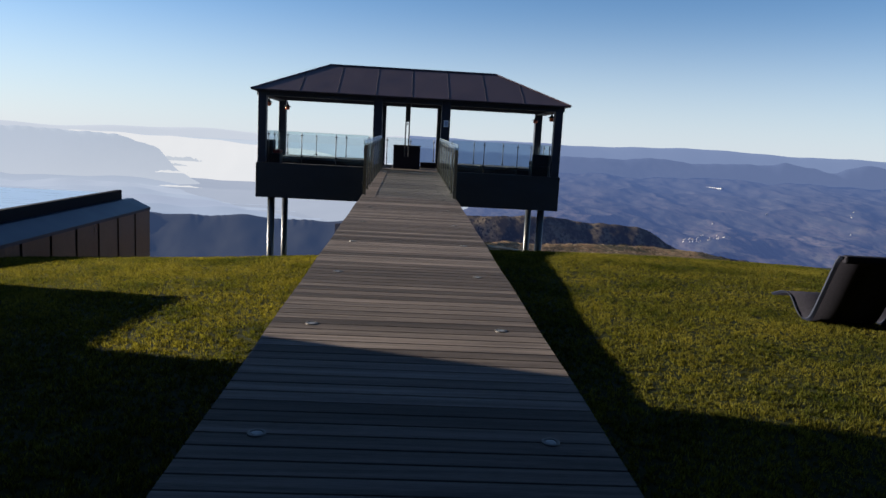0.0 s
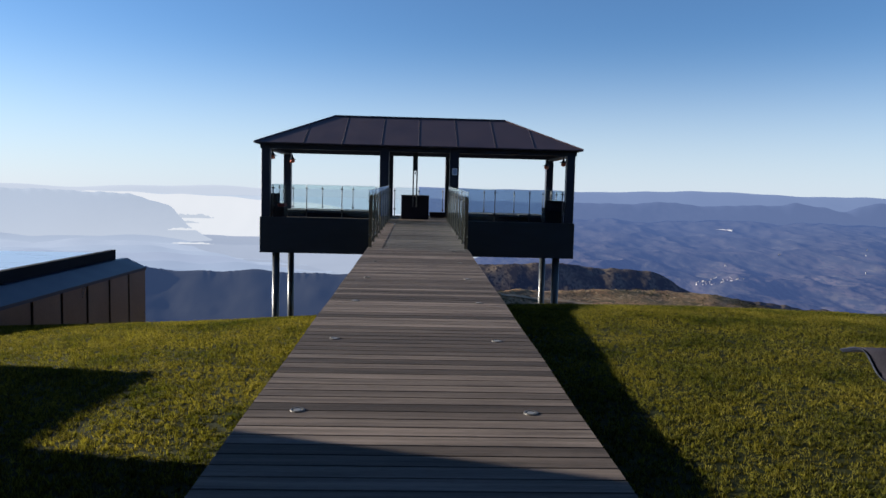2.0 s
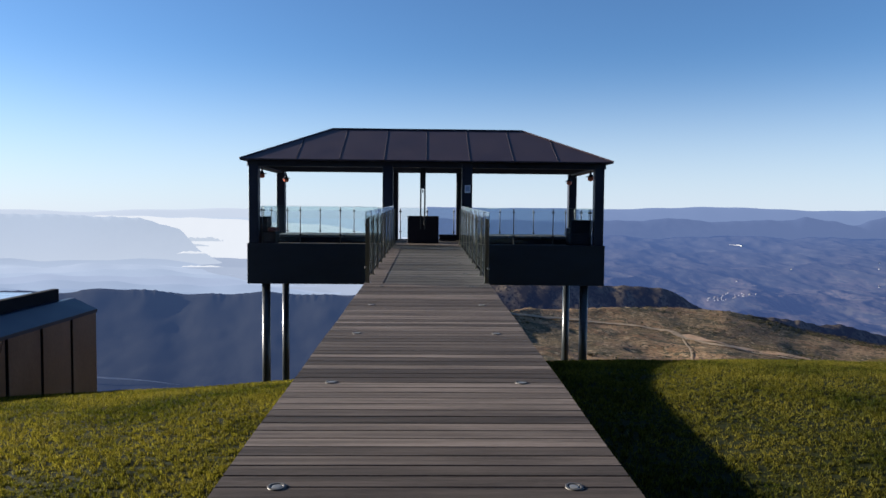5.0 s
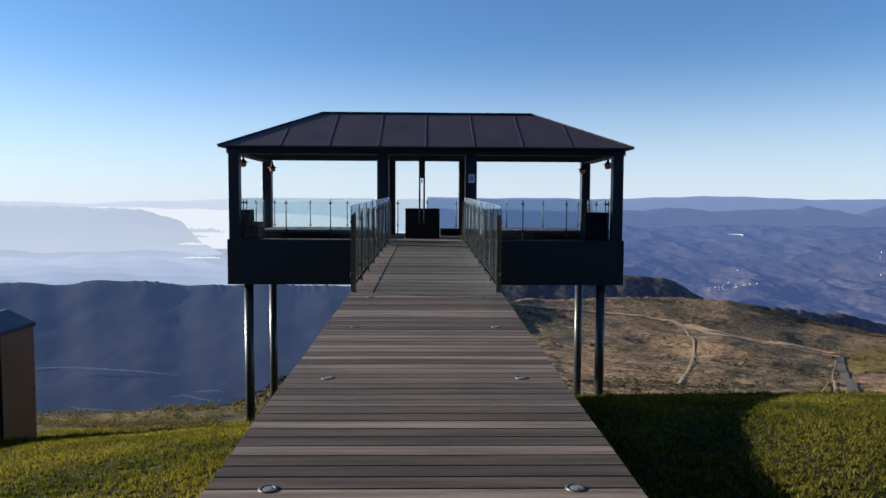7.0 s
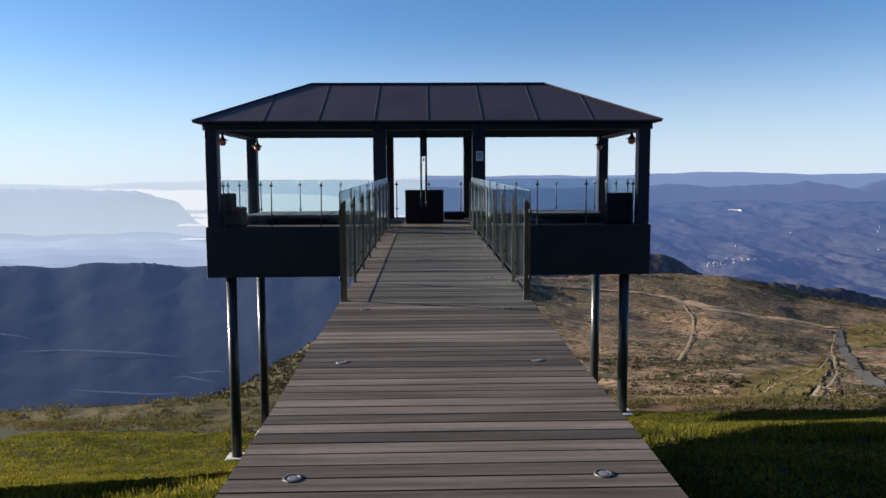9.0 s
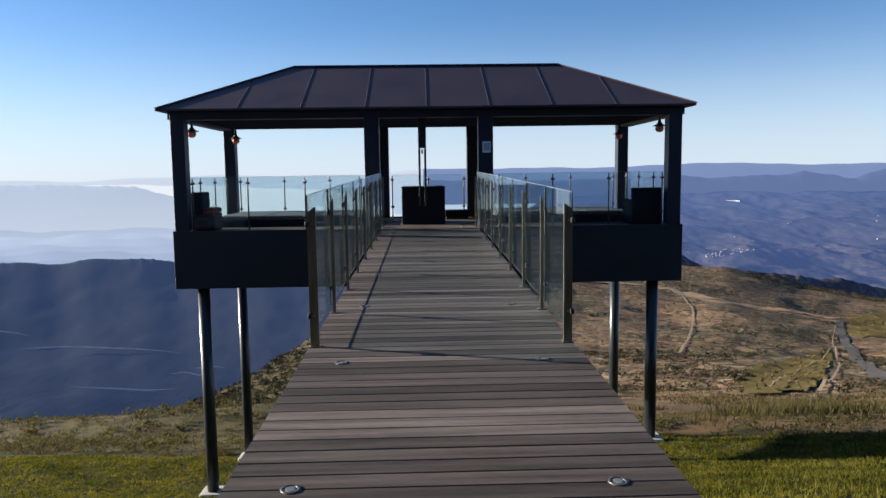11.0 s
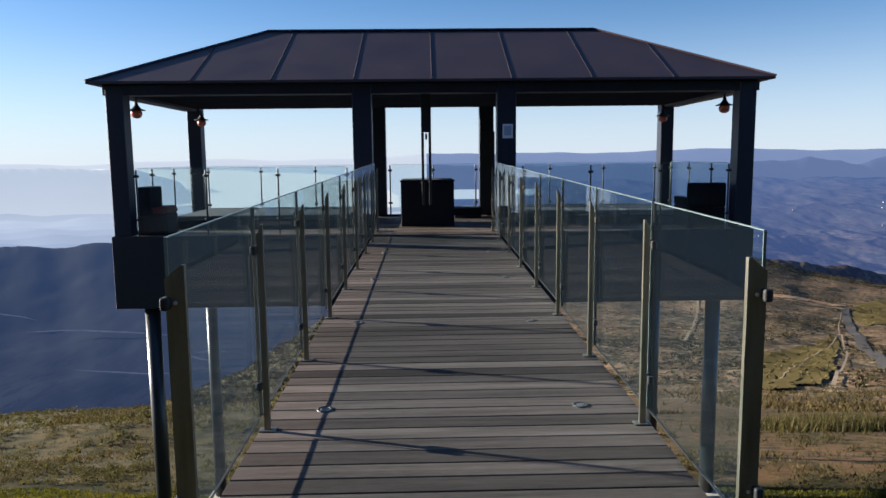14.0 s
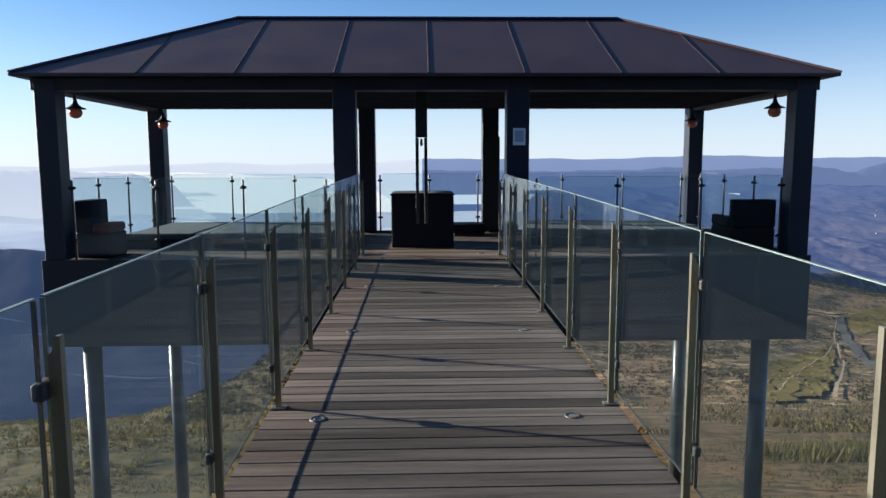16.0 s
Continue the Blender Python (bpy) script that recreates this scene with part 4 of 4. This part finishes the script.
# ---- lawn furniture ----
def build_lounger(x, y, turn):
    """An S-curved lawn chair: high back, low seat and a raised rolled foot."""
    t = thing("lounge_chair", (x, y, stand(x, y)), "black S-curved lounge chair standing on the lawn", "lounge chair", "lounge chairs on the lawn", turn=turn)
    keys_s = (0, 0.05, 0.30, 0.36, 0.42, 0.50, 0.56, 0.68, 0.75, 0.84, 1.0)
    keys_x = (0.0, 0.05, 0.33, 0.40, 0.46, 0.56, 0.62, 0.77, 0.86, 0.98, 1.19)
    keys_z = (0.72, 0.68, 0.12, 0.025, 0.012, 0.012, 0.04, 0.17, 0.205, 0.19, 0.12)
    prof = [(float(np.interp(s, keys_s, keys_x)), float(np.interp(s, keys_s, keys_z))) for s in np.linspace(0, 1, 40)]
    for _ in range(2):
        prof = [prof[0]] + [tuple((np.array(prof[i - 1]) + 2 * np.array(prof[i]) + np.array(prof[i + 1])) / 4) for i in range(1, 39)] + [prof[-1]]
    bm = bmesh.new()
    rows = []
    for i, (px, pz) in enumerate(prof):
        a, b = prof[max(i - 1, 0)], prof[min(i + 1, 39)]
        nx, nz = -(b[1] - a[1]), b[0] - a[0]
        ln = math.hypot(nx, nz)
        nx, nz = nx / ln * 0.012, nz / ln * 0.012
        rows.append([bm.verts.new((px + sg * nx, w, pz + sg * nz)) for sg in (1, -1) for w in (-0.31, 0.31)])
    for a, b in zip(rows, rows[1:]):
        for i, j in ((0, 1), (1, 3), (3, 2), (2, 0)):
            bm.faces.new((a[i], a[j], b[j], b[i]))
    bm.faces.new([rows[0][i] for i in (0, 1, 3, 2)])
    bm.faces.new([rows[-1][i] for i in (0, 2, 3, 1)])
    bmesh.ops.recalc_face_normals(bm, faces=list(bm.faces))
    part("shell", bm, WICKER, t, "", True)
    part("head_roll", block(-0.045, 0.035, -0.30, 0.30, 0.66, 0.735, 0.02, 2), WICKER, t)
    for w in (-0.32, 0.32):
        tr = bmesh.new()
        v = []
        for px, pz in prof:
            v.append([tr.verts.new((px + ax, w + ay, pz + az)) for ax, ay, az in ((-0.012, -0.012, -0.012), (0.012, -0.012, -0.012), (0.012, 0.012, 0.012), (-0.012, 0.012, 0.012))])
        for a, b in zip(v, v[1:]):
            for i in range(4):
                tr.faces.new((a[i], a[(i + 1) % 4], b[(i + 1) % 4], b[i]))
        tr.faces.new(v[0])
        tr.faces.new(v[-1][::-1])
        bmesh.ops.recalc_face_normals(tr, faces=list(tr.faces))
        part("edge_tube", tr, STEEL_DARK, t)
    return t


build_lounger(4.26, 6.86, 88)
build_lounger(4.98, 6.80, 88)


# ---- low house beside the lawn, and unseen buildings added to cast shade ----
def build_low_house():
    h = thing("low_house", (-8.0, 13.9, -3.0), "low bronze-clad building with a sky-tinted metal roof", "house")
    bx, by, bz = h.location
    x1, y0, y1 = -6.2, 10.2, 17.95

    def add(name, a, b, c, d, e, f, material, label="", bevel=0.0):
        return part(name, block(a - bx, b - bx, c - by, d - by, e - bz, f - bz, bevel), material, h, label)

    wall = add("wall", -14.0, x1 - 0.02, y0, y1, -4.0, -0.50, HOUSE_RIM)
    pan = mesh_of("panel", block(-0.01, 0.018, -0.44, 0.44, 0, 3.45, 0.005), HOUSE_PANEL)
    for k in range(8):
        piece("panel", pan, h, (x1 - bx, y1 - by - 0.47 - k * 0.96, -3.95 - bz))
    bm = prism([(-6.72, -0.27), (-6.60, -0.27), (x1 + 0.02, -0.47), (x1 + 0.02, -0.53), (-6.72, -0.53)], y0, y1 + 0.02)
    bmesh.ops.translate(bm, verts=list(bm.verts), vec=(-bx, -by, -bz))
    part("flashing", bm, HOUSE_FLASHING, h, "blue-grey sloping edge flashing")
    add("upstand", -6.84, -6.725, y0, y1 - 0.3, -0.50, -0.06, HOUSE_RIM, "dark roof upstand")
    add("roof", -14.0, -6.845, y0, y1 - 0.25, -0.498, -0.14, HOUSE_ROOF, "ribbed metal roof, pale blue sky reflection painted in")
    return h


build_low_house()
# Unseen: set by its shadow edge; height and dark walls cut fill light.
main = thing("main_building", (-14.0, -4.0, -0.5), "unseen tall dark-clad building placed to shade the lawn", "building")
part("wall", block(-6, 6, -14, 11.78, 0, 16.0, 0.05), HOUSE_RIM, main)
part("roof", block(-6.3, 6.1, -14.3, 11.83, 16.003, 16.25, 0.03), HOUSE_RIM, main)
# Unseen: added to cast the notch in the lawn's shadow edge.
low_wall = thing("garden_wall", (-8.8, 8.85, -0.6), "unseen low plastered wall added to notch the lawn shadow", "wall")
part("coping", block(-0.9, 0.75, -1.6, 0.95, 1.75, 1.83, 0.01), CONCRETE, low_wall)
part("body", block(-0.8, 0.75, -1.6, 0.9, 0, 1.747, 0.02), RENDER_WALL, low_wall)
# Unseen blocks added to cut sky light at the boardwalk's start.
sky_blocker = thing("rear_wing", (2.0, -9.0, -0.4), "unseen dark block added behind the boardwalk to cut sky light", "building")
part("wall", block(-9.9, 22, -4, 7.4, 0, 16.0, 0.05), HOUSE_RIM, sky_blocker)
part("roof", block(-9.9, 22.3, -4.3, 7.6, 16.003, 16.2, 0.03), HOUSE_RIM, sky_blocker)
part("overhead_blocker", block(-5.0, 8.0, 7.405, 9.2, 3.3, 3.6, 0.02), HOUSE_RIM, sky_blocker, "unseen dark slab added overhead to cut sky light")


# ---- road, tracks and fields on the hill ----
def on_hill(px, py):
    """A place on the hill, by its way u across and its fall el, as seen from the walkway."""
    u, el = px, py
    rim, top = np.interp(u, RIM_U, RIM_D), np.interp(u, RIM_U, RIM_E)
    d = 30 + (rim - 30) * min(max((el + 0.335) / (top + 0.335), 0.05), 0.97)
    return np.array((u * d, EYE_Y + d))


def ribbon(name, ways, width, material, label, lift=0.12, steps=10, kind="structure", category="road"):
    pts = np.array([on_hill(u, el) for u, el in ways])
    fine = []
    for a, b in zip(pts, pts[1:]):
        fine += [a + (b - a) * s / steps for s in range(steps)]
    fine.append(pts[-1])
    fine = np.array(fine)
    for _ in range(6):
        fine[1:-1] = (fine[:-2] + 2 * fine[1:-1] + fine[2:]) / 4
    t = np.gradient(fine, axis=0)
    t /= np.linalg.norm(t, axis=1)[:, None]
    n = np.stack([-t[:, 1], t[:, 0]], 1)
    verts, faces = [], []
    for k in range(len(fine)):
        for s in (-1, -0.33, 0.33, 1):
            q = fine[k] + n[k] * s * width / 2 * (1 + 0.08 * math.sin(k * 1.7 + s))
            verts.append((q[0], q[1], stand(q[0], q[1]) + lift))
    for k in range(len(fine) - 1):
        for s in range(3):
            faces.append((4 * k + s, 4 * k + s + 1, 4 * k + s + 5, 4 * k + s + 4))
    return sheet(name, verts, faces, material, label, category, kind)


PALE_TRACK = surf("pale_dusty_track", (0.20, 0.142, 0.088), (0.28, 0.205, 0.128), 0.3, 0.95, 0, 0.2, 2)
FIELD = surf("short_green_field", (0.098, 0.078, 0.031), (0.150, 0.115, 0.050), 0.12, 0.95, 0, 0.15, 1.2, depth=0.2, sheen=0.0)


def patch(name, corners, material, label, n=48, lift=0.35):
    """A field draped on the hill between four corners."""
    pts = np.array([on_hill(*c) for c in corners])
    verts = []
    for i in range(n + 1):
        for j in range(n + 1):
            a, b = i / n, j / n
            q = (pts[0] * (1 - a) + pts[1] * a) * (1 - b) + (pts[3] * (1 - a) + pts[2] * a) * b
            q = q + 6.0 * (np.linalg.norm(q) / 300) * np.array((value_noise(np.array(i * 0.26), np.array(j * 0.26 + 7)), value_noise(np.array(i * 0.23 + 31), np.array(j * 0.2))))
            verts.append((q[0], q[1], stand(q[0], q[1]) + lift))
    faces = [(i * (n + 1) + j, (i + 1) * (n + 1) + j, (i + 1) * (n + 1) + j + 1, i * (n + 1) + j + 1) for i in range(n) for j in range(n)]
    return sheet(name, verts, faces, material, label, "field")


patch("field", [(0.453, -0.321), (0.560, -0.313), (0.585, -0.257), (0.455, -0.284)], FIELD, "green-brown field below the road")
patch("field", [(0.617, -0.241), (0.74, -0.238), (0.74, -0.200), (0.606, -0.207)], FIELD, "green field beside the road bend")
ribbon("road", [(0.597, -0.219), (0.599, -0.230), (0.603, -0.240), (0.611, -0.2556), (0.628, -0.2766), (0.647, -0.2932), (0.671, -0.3052), (0.73, -0.32)], 4.6, ASPHALT, "narrow grey asphalt road curving down the hill", 0.5)
ribbon("road_bank", [(0.37, -0.174), (0.413, -0.1835), (0.478, -0.1945), (0.542, -0.207), (0.592, -0.216)], 13, DIRT, "orange earth bank cut above the dirt road", 0.55)
ribbon("road", [(0.12, -0.146), (0.20, -0.150), (0.246, -0.1536), (0.291, -0.1594), (0.35, -0.169), (0.368, -0.1773), (0.413, -0.1878), (0.478, -0.1989), (0.542, -0.211), (0.597, -0.2205)], 6.5, PALE_TRACK, "pale dirt road cut into the hillside", 0.7)
ribbon("road", [(0.368, -0.1773), (0.384, -0.2003), (0.381, -0.2277), (0.374, -0.2459), (0.361, -0.2596)], 1.1, PALE_TRACK, "pale dusty farm track", 0.55)
ribbon("road", [(0.592, -0.225), (0.587, -0.2437), (0.593, -0.2669), (0.598, -0.2833), (0.574, -0.3086), (0.558, -0.3178)], 0.6, PALE_TRACK, "pale dusty farm track", 0.5)
ribbon("road", [(0.583, -0.2622), (0.531, -0.2894), (0.491, -0.3099)], 0.45, PALE_TRACK, "pale dusty farm track", 0.45)


# ---- far buildings ----
def far_house(x, y, z, w, d, h, turn):
    t = thing("far_house", (x, y, z), "small white house far off on the plateau", "house", "far village houses", turn=turn)
    part("wall", block(-w / 2, w / 2, -d / 2, d / 2, -2, h), FAR_WHITE, t)
    part("roof", prism([(-w / 2 - 0.4, h + 0.01), (w / 2 + 0.4, h + 0.01), (0, h + w * 0.3)], -d / 2 - 0.4, d / 2 + 0.4), FAR_ROOF, t, "pale tiled roof")


PLATEAU_XYZ = np.array([v.co for name in ("backdrop_plateau", "backdrop_upland") for v in bpy.data.objects[name].data.vertices])


def plateau_z(x, y):
    return float(PLATEAU_XYZ[np.argmin((PLATEAU_XYZ[:, 0] - x) ** 2 + (PLATEAU_XYZ[:, 1] - y) ** 2), 2])


def at_plateau(u, el):
    d = np.linspace(1250, 4200, 200)
    for k in d:
        z = plateau_z(u * k, EYE_Y + k)
        if (z - EYE_Z) / k >= el:
            break
    return u * k, EYE_Y + k, z


for k in range(34):
    u = 0.428 + 0.018 * rng.normal()
    x, y, z = at_plateau(u, -0.1185 + 0.10 * (u - 0.428) + 0.0022 * rng.normal())
    far_house(x, y, z, 1.8 + 1.6 * rng.random(), 1.8 + 2 * rng.random(), 1.5 + 0.8 * rng.random(), 180 * rng.random())
for k in range(5):
    x, y, z = at_plateau(0.40 + 0.30 * rng.random(), -0.065 - 0.05 * rng.random())
    far_house(x, y, z, 3.5, 5, 3, 180 * rng.random())
x, y, z = at_plateau(0.436, -0.043)
shed = thing("white_shed", (x, y, z), "long white industrial shed far off on the plateau", "shed", turn=-50)
part("wall", block(-52, 52, -6, 6, -12, 0.5), FAR_WHITE, shed)
part("roof", prism([(-53, 0.51), (53, 0.51), (50, 2), (-50, 2)], -7, 7), FAR_WHITE, shed)


# ---- sunlit spur edges on the valley side, painted as glowing strips ----
valley = bpy.data.objects["backdrop_valley"]
VALLEY_XYZ = np.array([v.co for v in valley.data.vertices])
SPUR_GLOW = surf("glowing_spur_edge", (0.055, 0.072, 0.115), (0.085, 0.10, 0.145), 0.06, 0.9, 0, 0, glow=0.38)


# Glowing strip in place of the sunlit edge of a valley spur.
def lane(u0, u1, el, el1, sag, width):
    verts, faces, spine = [], [], []
    n = 40
    for k in range(n + 1):
        u = u0 + (u1 - u0) * k / n
        e = el + (el1 - el) * k / n + sag * math.sin(math.pi * k / n) + 0.004 * float(value_noise(np.array(k * 0.09 + u0 * 50), np.array(3.3)))
        ok = VALLEY_XYZ[np.abs(VALLEY_XYZ[:, 0] / (VALLEY_XYZ[:, 1] - EYE_Y) - u) < 0.008]
        rise = (ok[:, 2] - EYE_Z) / (ok[:, 1] - EYE_Y)
        order = np.argsort(ok[:, 1])
        hits = [i for i in order if rise[i] >= e]
        spine.append((u, e, ok[hits[0], 1] - EYE_Y, width * math.sin(math.pi * (k + 0.3) / (n + 0.6))))
    near = min(s[2] for s in spine) - 20
    for u, e, d, w in spine:
        for s in (0, 1):
            verts.append((u * near, EYE_Y + near, EYE_Z + (e + s * w) * near))
    for k in range(n):
        faces.append((2 * k, 2 * k + 2, 2 * k + 3, 2 * k + 1))
    return sheet("backdrop_spur_edge", verts, faces, SPUR_GLOW, "glowing strip standing in for a sunlit spur edge", "lane")


lane(-0.66, -0.55, -0.203, -0.221, 0.002, 0.0020)
lane(-0.58, -0.345, -0.2375, -0.2468, 0.005, 0.0024)
lane(-0.336, -0.285, -0.2693, -0.2693, 0.001, 0.0022)
lane(-0.365, -0.30, -0.2753, -0.2825, 0.001, 0.0020)
lane(-0.51, -0.35, -0.2910, -0.3005, -0.002, 0.0024)


# ---- grass, scrub and bushes ----
def blades(name, x, y, high, wide, lean, material, label, lift=-0.004):
    n = len(x)
    z = land(x, y) + lift
    a = rng.random(n) * 2 * math.pi
    b = rng.random(n) * 2 * math.pi
    h = high * (0.55 + 0.75 * rng.random(n))
    w = wide * (0.6 + 0.8 * rng.random(n)) / 2
    out = h * lean * rng.random(n)
    v = np.empty((n, 3, 3))
    v[:, 0] = np.stack([x + w * np.cos(a), y + w * np.sin(a), z], 1)
    v[:, 1] = np.stack([x - w * np.cos(a), y - w * np.sin(a), z], 1)
    v[:, 2] = np.stack([x + out * np.cos(b), y + out * np.sin(b), z + h], 1)
    me = bpy.data.meshes.new(name)
    me.vertices.add(3 * n)
    me.vertices.foreach_set("co", v.ravel())
    me.loops.add(3 * n)
    me.loops.foreach_set("vertex_index", np.arange(3 * n))
    me.polygons.add(n)
    me.polygons.foreach_set("loop_start", np.arange(0, 3 * n, 3))
    me.update(calc_edges=True)
    me.validate()
    me.materials.append(material)
    return tagged(new(name, me), label, "grass", "", "stuff")


def scatter(n, x0, x1, y0, y1):
    return x0 + (x1 - x0) * rng.random(n), y0 + (y1 - y0) * rng.random(n)


def tufts(n, x0, x1, y0, y1, per, spread):
    """Clumps of blades: places of the blades and how far each one splays from its clump."""
    cx, cy = scatter(n, x0, x1, y0, y1)
    keep = ((np.abs(cx) > 0.9) | (cy > 14)) & ~((cx < -6.1) & (cy > 10) & (cy < 18.1))
    cx, cy = cx[keep], cy[keep]
    tall = 0.6 + 0.8 * rng.random(len(cx)) + 0.5 * fbm(cx / 0.5, cy / 0.5, 2)
    a = rng.random((len(cx), per)) * 2 * math.pi
    r = spread * np.sqrt(rng.random((len(cx), per)))
    return (cx[:, None] + r * np.cos(a)).ravel(), (cy[:, None] + r * np.sin(a)).ravel(), np.repeat(np.maximum(tall, 0.35), per)


x, y, tall = tufts(165000, -6.2, 7.0, 2.8, 14.5, 7, 0.018)
blades("grass", x, y, 0.027 * tall, 0.0085, 1.0, BLADE, "short mown lawn grass")
x, y, tall = tufts(95000, -13, 13, 14.5, 31.5, 7, 0.04)
keep = y < lawn_end(x) + 0.3 + 1.0 * fbm(x / 1.5, y / 1.5, 2)
x, y, tall = x[keep], y[keep], tall[keep]
blades("grass", x, y, 0.050 * tall, 0.015, 0.8, BLADE, "short mown lawn grass on the slope")
x, y = scatter(120000, -24, 26, 22, 52)
keep = (rng.random(len(x)) < 0.50 + 1.6 * fbm(x / 3, y / 3, 3)) & (y > lawn_end(x) - 0.1 + 1.0 * fbm(x / 1.5, y / 1.5, 2)) & (rng.random(len(x)) < 0.35 + 0.65 * ease(4.0, 0.0, y - lawn_end(x)) + 0.5 * ease(2, -4, x))
x, y = x[keep], y[keep]
blades("dry_grass", x, y, 0.09 * (1 + 1.8 * np.maximum(fbm(x / 2, y / 2, 2), -0.3)), 0.035, 0.9, DRY_BLADE, "rough dry grass below the lawn")
d = 46 + 110 * rng.random(50000) ** 1.5
u = -0.5 + 1.4 * rng.random(50000)
x, y = u * d, EYE_Y + d
keep = rng.random(len(x)) < 0.45 + 1.6 * fbm(x / 9, y / 9, 3)
blades("dry_grass", x[keep], y[keep], 0.28, 0.14, 0.8, DRY_BLADE, "rough dry grass on the hillside")


def bushes(name, x, y, size, leaves, material, label, leaf=0.28):
    """Clouds of small leaves, each bush of several uneven lobes."""
    n = len(x)
    base = np.stack([x, y, land(x, y)], 1)
    lobes = rng.normal(size=(n, 5, 3)) * np.array((0.45, 0.45, 0.14))
    lobes[:, :, 2] = np.abs(lobes[:, :, 2]) + 0.16
    pick = rng.integers(0, 5, (n, leaves))
    c = np.take_along_axis(lobes, pick[:, :, None].repeat(3, 2), 1) + rng.normal(size=(n, leaves, 3)) * np.array((0.20, 0.20, 0.13))
    c[:, :, 2] = np.maximum(c[:, :, 2], -0.05)
    c = base[:, None, :] + c * size[:, None, None]
    t = rng.normal(size=(n, leaves, 3, 3)) * (leaf * size)[:, None, None, None]
    v = (c[:, :, None, :] + t).reshape(-1, 3)
    k = len(v) // 3
    me = bpy.data.meshes.new(name)
    me.vertices.add(3 * k)
    me.vertices.foreach_set("co", v.ravel())
    me.loops.add(3 * k)
    me.loops.foreach_set("vertex_index", np.arange(3 * k))
    me.polygons.add(k)
    me.polygons.foreach_set("loop_start", np.arange(0, 3 * k, 3))
    me.update(calc_edges=True)
    me.validate()
    me.materials.append(material)
    return tagged(new(name, me), label, "bushes", "", "stuff")


# rough strip along the foot of the lawn
x, y = scatter(4200, -22, 24, 21, 44)
belt = y - lawn_end(x) - 0.1
keep = (rng.random(len(x)) < 0.06 + 0.85 * ease(4.0, 1.0, belt) + 0.8 * fbm(x / 4, y / 4, 3)) & (belt > 0)
bushes("scrub", x[keep], y[keep], 0.16 + 0.26 * rng.random(int(keep.sum())), 130, SCRUB_LEAF, "low olive-brown scrub at the foot of the lawn", 0.06)
# rough ground that falls away to the west
x, y = scatter(2600, -62, 3, 33, 105)
keep = rng.random(len(x)) < 0.45 + 1.4 * fbm(x / 6, y / 6, 3)
x, y = x[keep], y[keep]
bushes("scrub", x, y, 0.18 + 0.35 * rng.random(len(x)) ** 2 + y / 400, 70, SCRUB_LEAF, "olive scrub and tussocks on the western slope", 0.10)
# hillside
d = np.exp(np.log(50) + (np.log(690) - np.log(50)) * rng.random(42000) ** 0.75)
u = -0.30 + 1.1 * rng.random(42000)
x, y = u * d, EYE_Y + d
thick = fbm(x / 70 + 3, y / 45 + 9, 4)
el = (land(x, y) - EYE_Z) / d
shrubby = ((u > 0.25) & (u < 0.38) & (el > -0.275) & (el < -0.20)) | ((u > 0.33) & (u < 0.59) & (el < -0.195 - 0.16 * (u - 0.39)) & (el > -0.29 + 0.16 * (u - 0.33)))
keep = (rng.random(len(x)) < 0.06 + 1.3 * thick + 0.5 * shrubby) & ~((el < -0.255) & (u > 0.45) & (u < 0.59) & ~shrubby)
x, y, d = x[keep], y[keep], d[keep]
bushes("bushes", x, y, 0.25 + 0.6 * rng.random(len(x)) ** 3 + d / 560, 16, BUSH, "dark low bushes scattered over the hillside", 0.2)
# dense dark scrub on the flank that falls to the valley
u = -0.33 + 0.36 * rng.random(1500)
d = np.interp(u, RIM_U, RIM_D) * (0.45 + 0.54 * rng.random(1500))
u, d = u[d > 60], d[d > 60]
x, y = u * d, EYE_Y + d
bushes("scrub", x, y, 0.25 + 0.3 * rng.random(len(d)) + d / 560, 40, BUSH, "dark grey-green scrub on the steep flank", 0.14)
# bushes along the dark crest
u = 0.46 + 0.4 * rng.random(1500)
d = np.interp(u, RIM_U, RIM_D) * (0.95 + 0.06 * rng.random(1500))
x, y = u * d, EYE_Y + d
bushes("bushes", x, y, 0.6 + 0.8 * rng.random(1500), 26, BUSH, "dark low woods along the crest", 0.2)

# single tall tussocks and bushes below the lawn
x = 16.4 + 1.6 * rng.normal(size=2600)
y = 41.5 + 1.0 * rng.normal(size=2600)
blades("tall_grass", x, y, 0.6, 0.06, 0.6, SCRUB_LEAF, "tall olive grass tussock below the lawn")
spots = np.array([on_hill(*p) for p in ((0.457, -0.300), (0.53, -0.302), (0.45, -0.304), (0.24, -0.205), (0.30, -0.27), (0.36, -0.285))])
bushes("bushes", spots[:, 0], spots[:, 1], np.array((2.2, 1.8, 1.6, 3.0, 2.0, 1.6)), 300, BUSH, "single dark bushes on the pasture", 0.09)


# ---- boards of the walkway and of the pavilion floor ----
board = plank_mesh(1.045, DECK_PITCH - 0.007, 0.028)
for k in range(int((DECK_END - DECK_START) / DECK_PITCH)):
    y = DECK_START + (k + 0.5) * DECK_PITCH
    p = piece("plank", board, walkway, (0.004 * math.sin(k * 12.9), y, deck_z(y)))
    p.rotation_euler = (DECK_LEAN + 0.006 * math.sin(k * 7.3), 0, 0)
long_board = plank_mesh(5.25, DECK_PITCH - 0.007, 0.028)
for k in range(28):
    y = PY0 + 0.12 + (k + 0.5) * DECK_PITCH
    piece("plank", long_board, pavilion, (0 - pavilion.location.x, y - pavilion.location.y, FLOOR - pavilion.location.z))
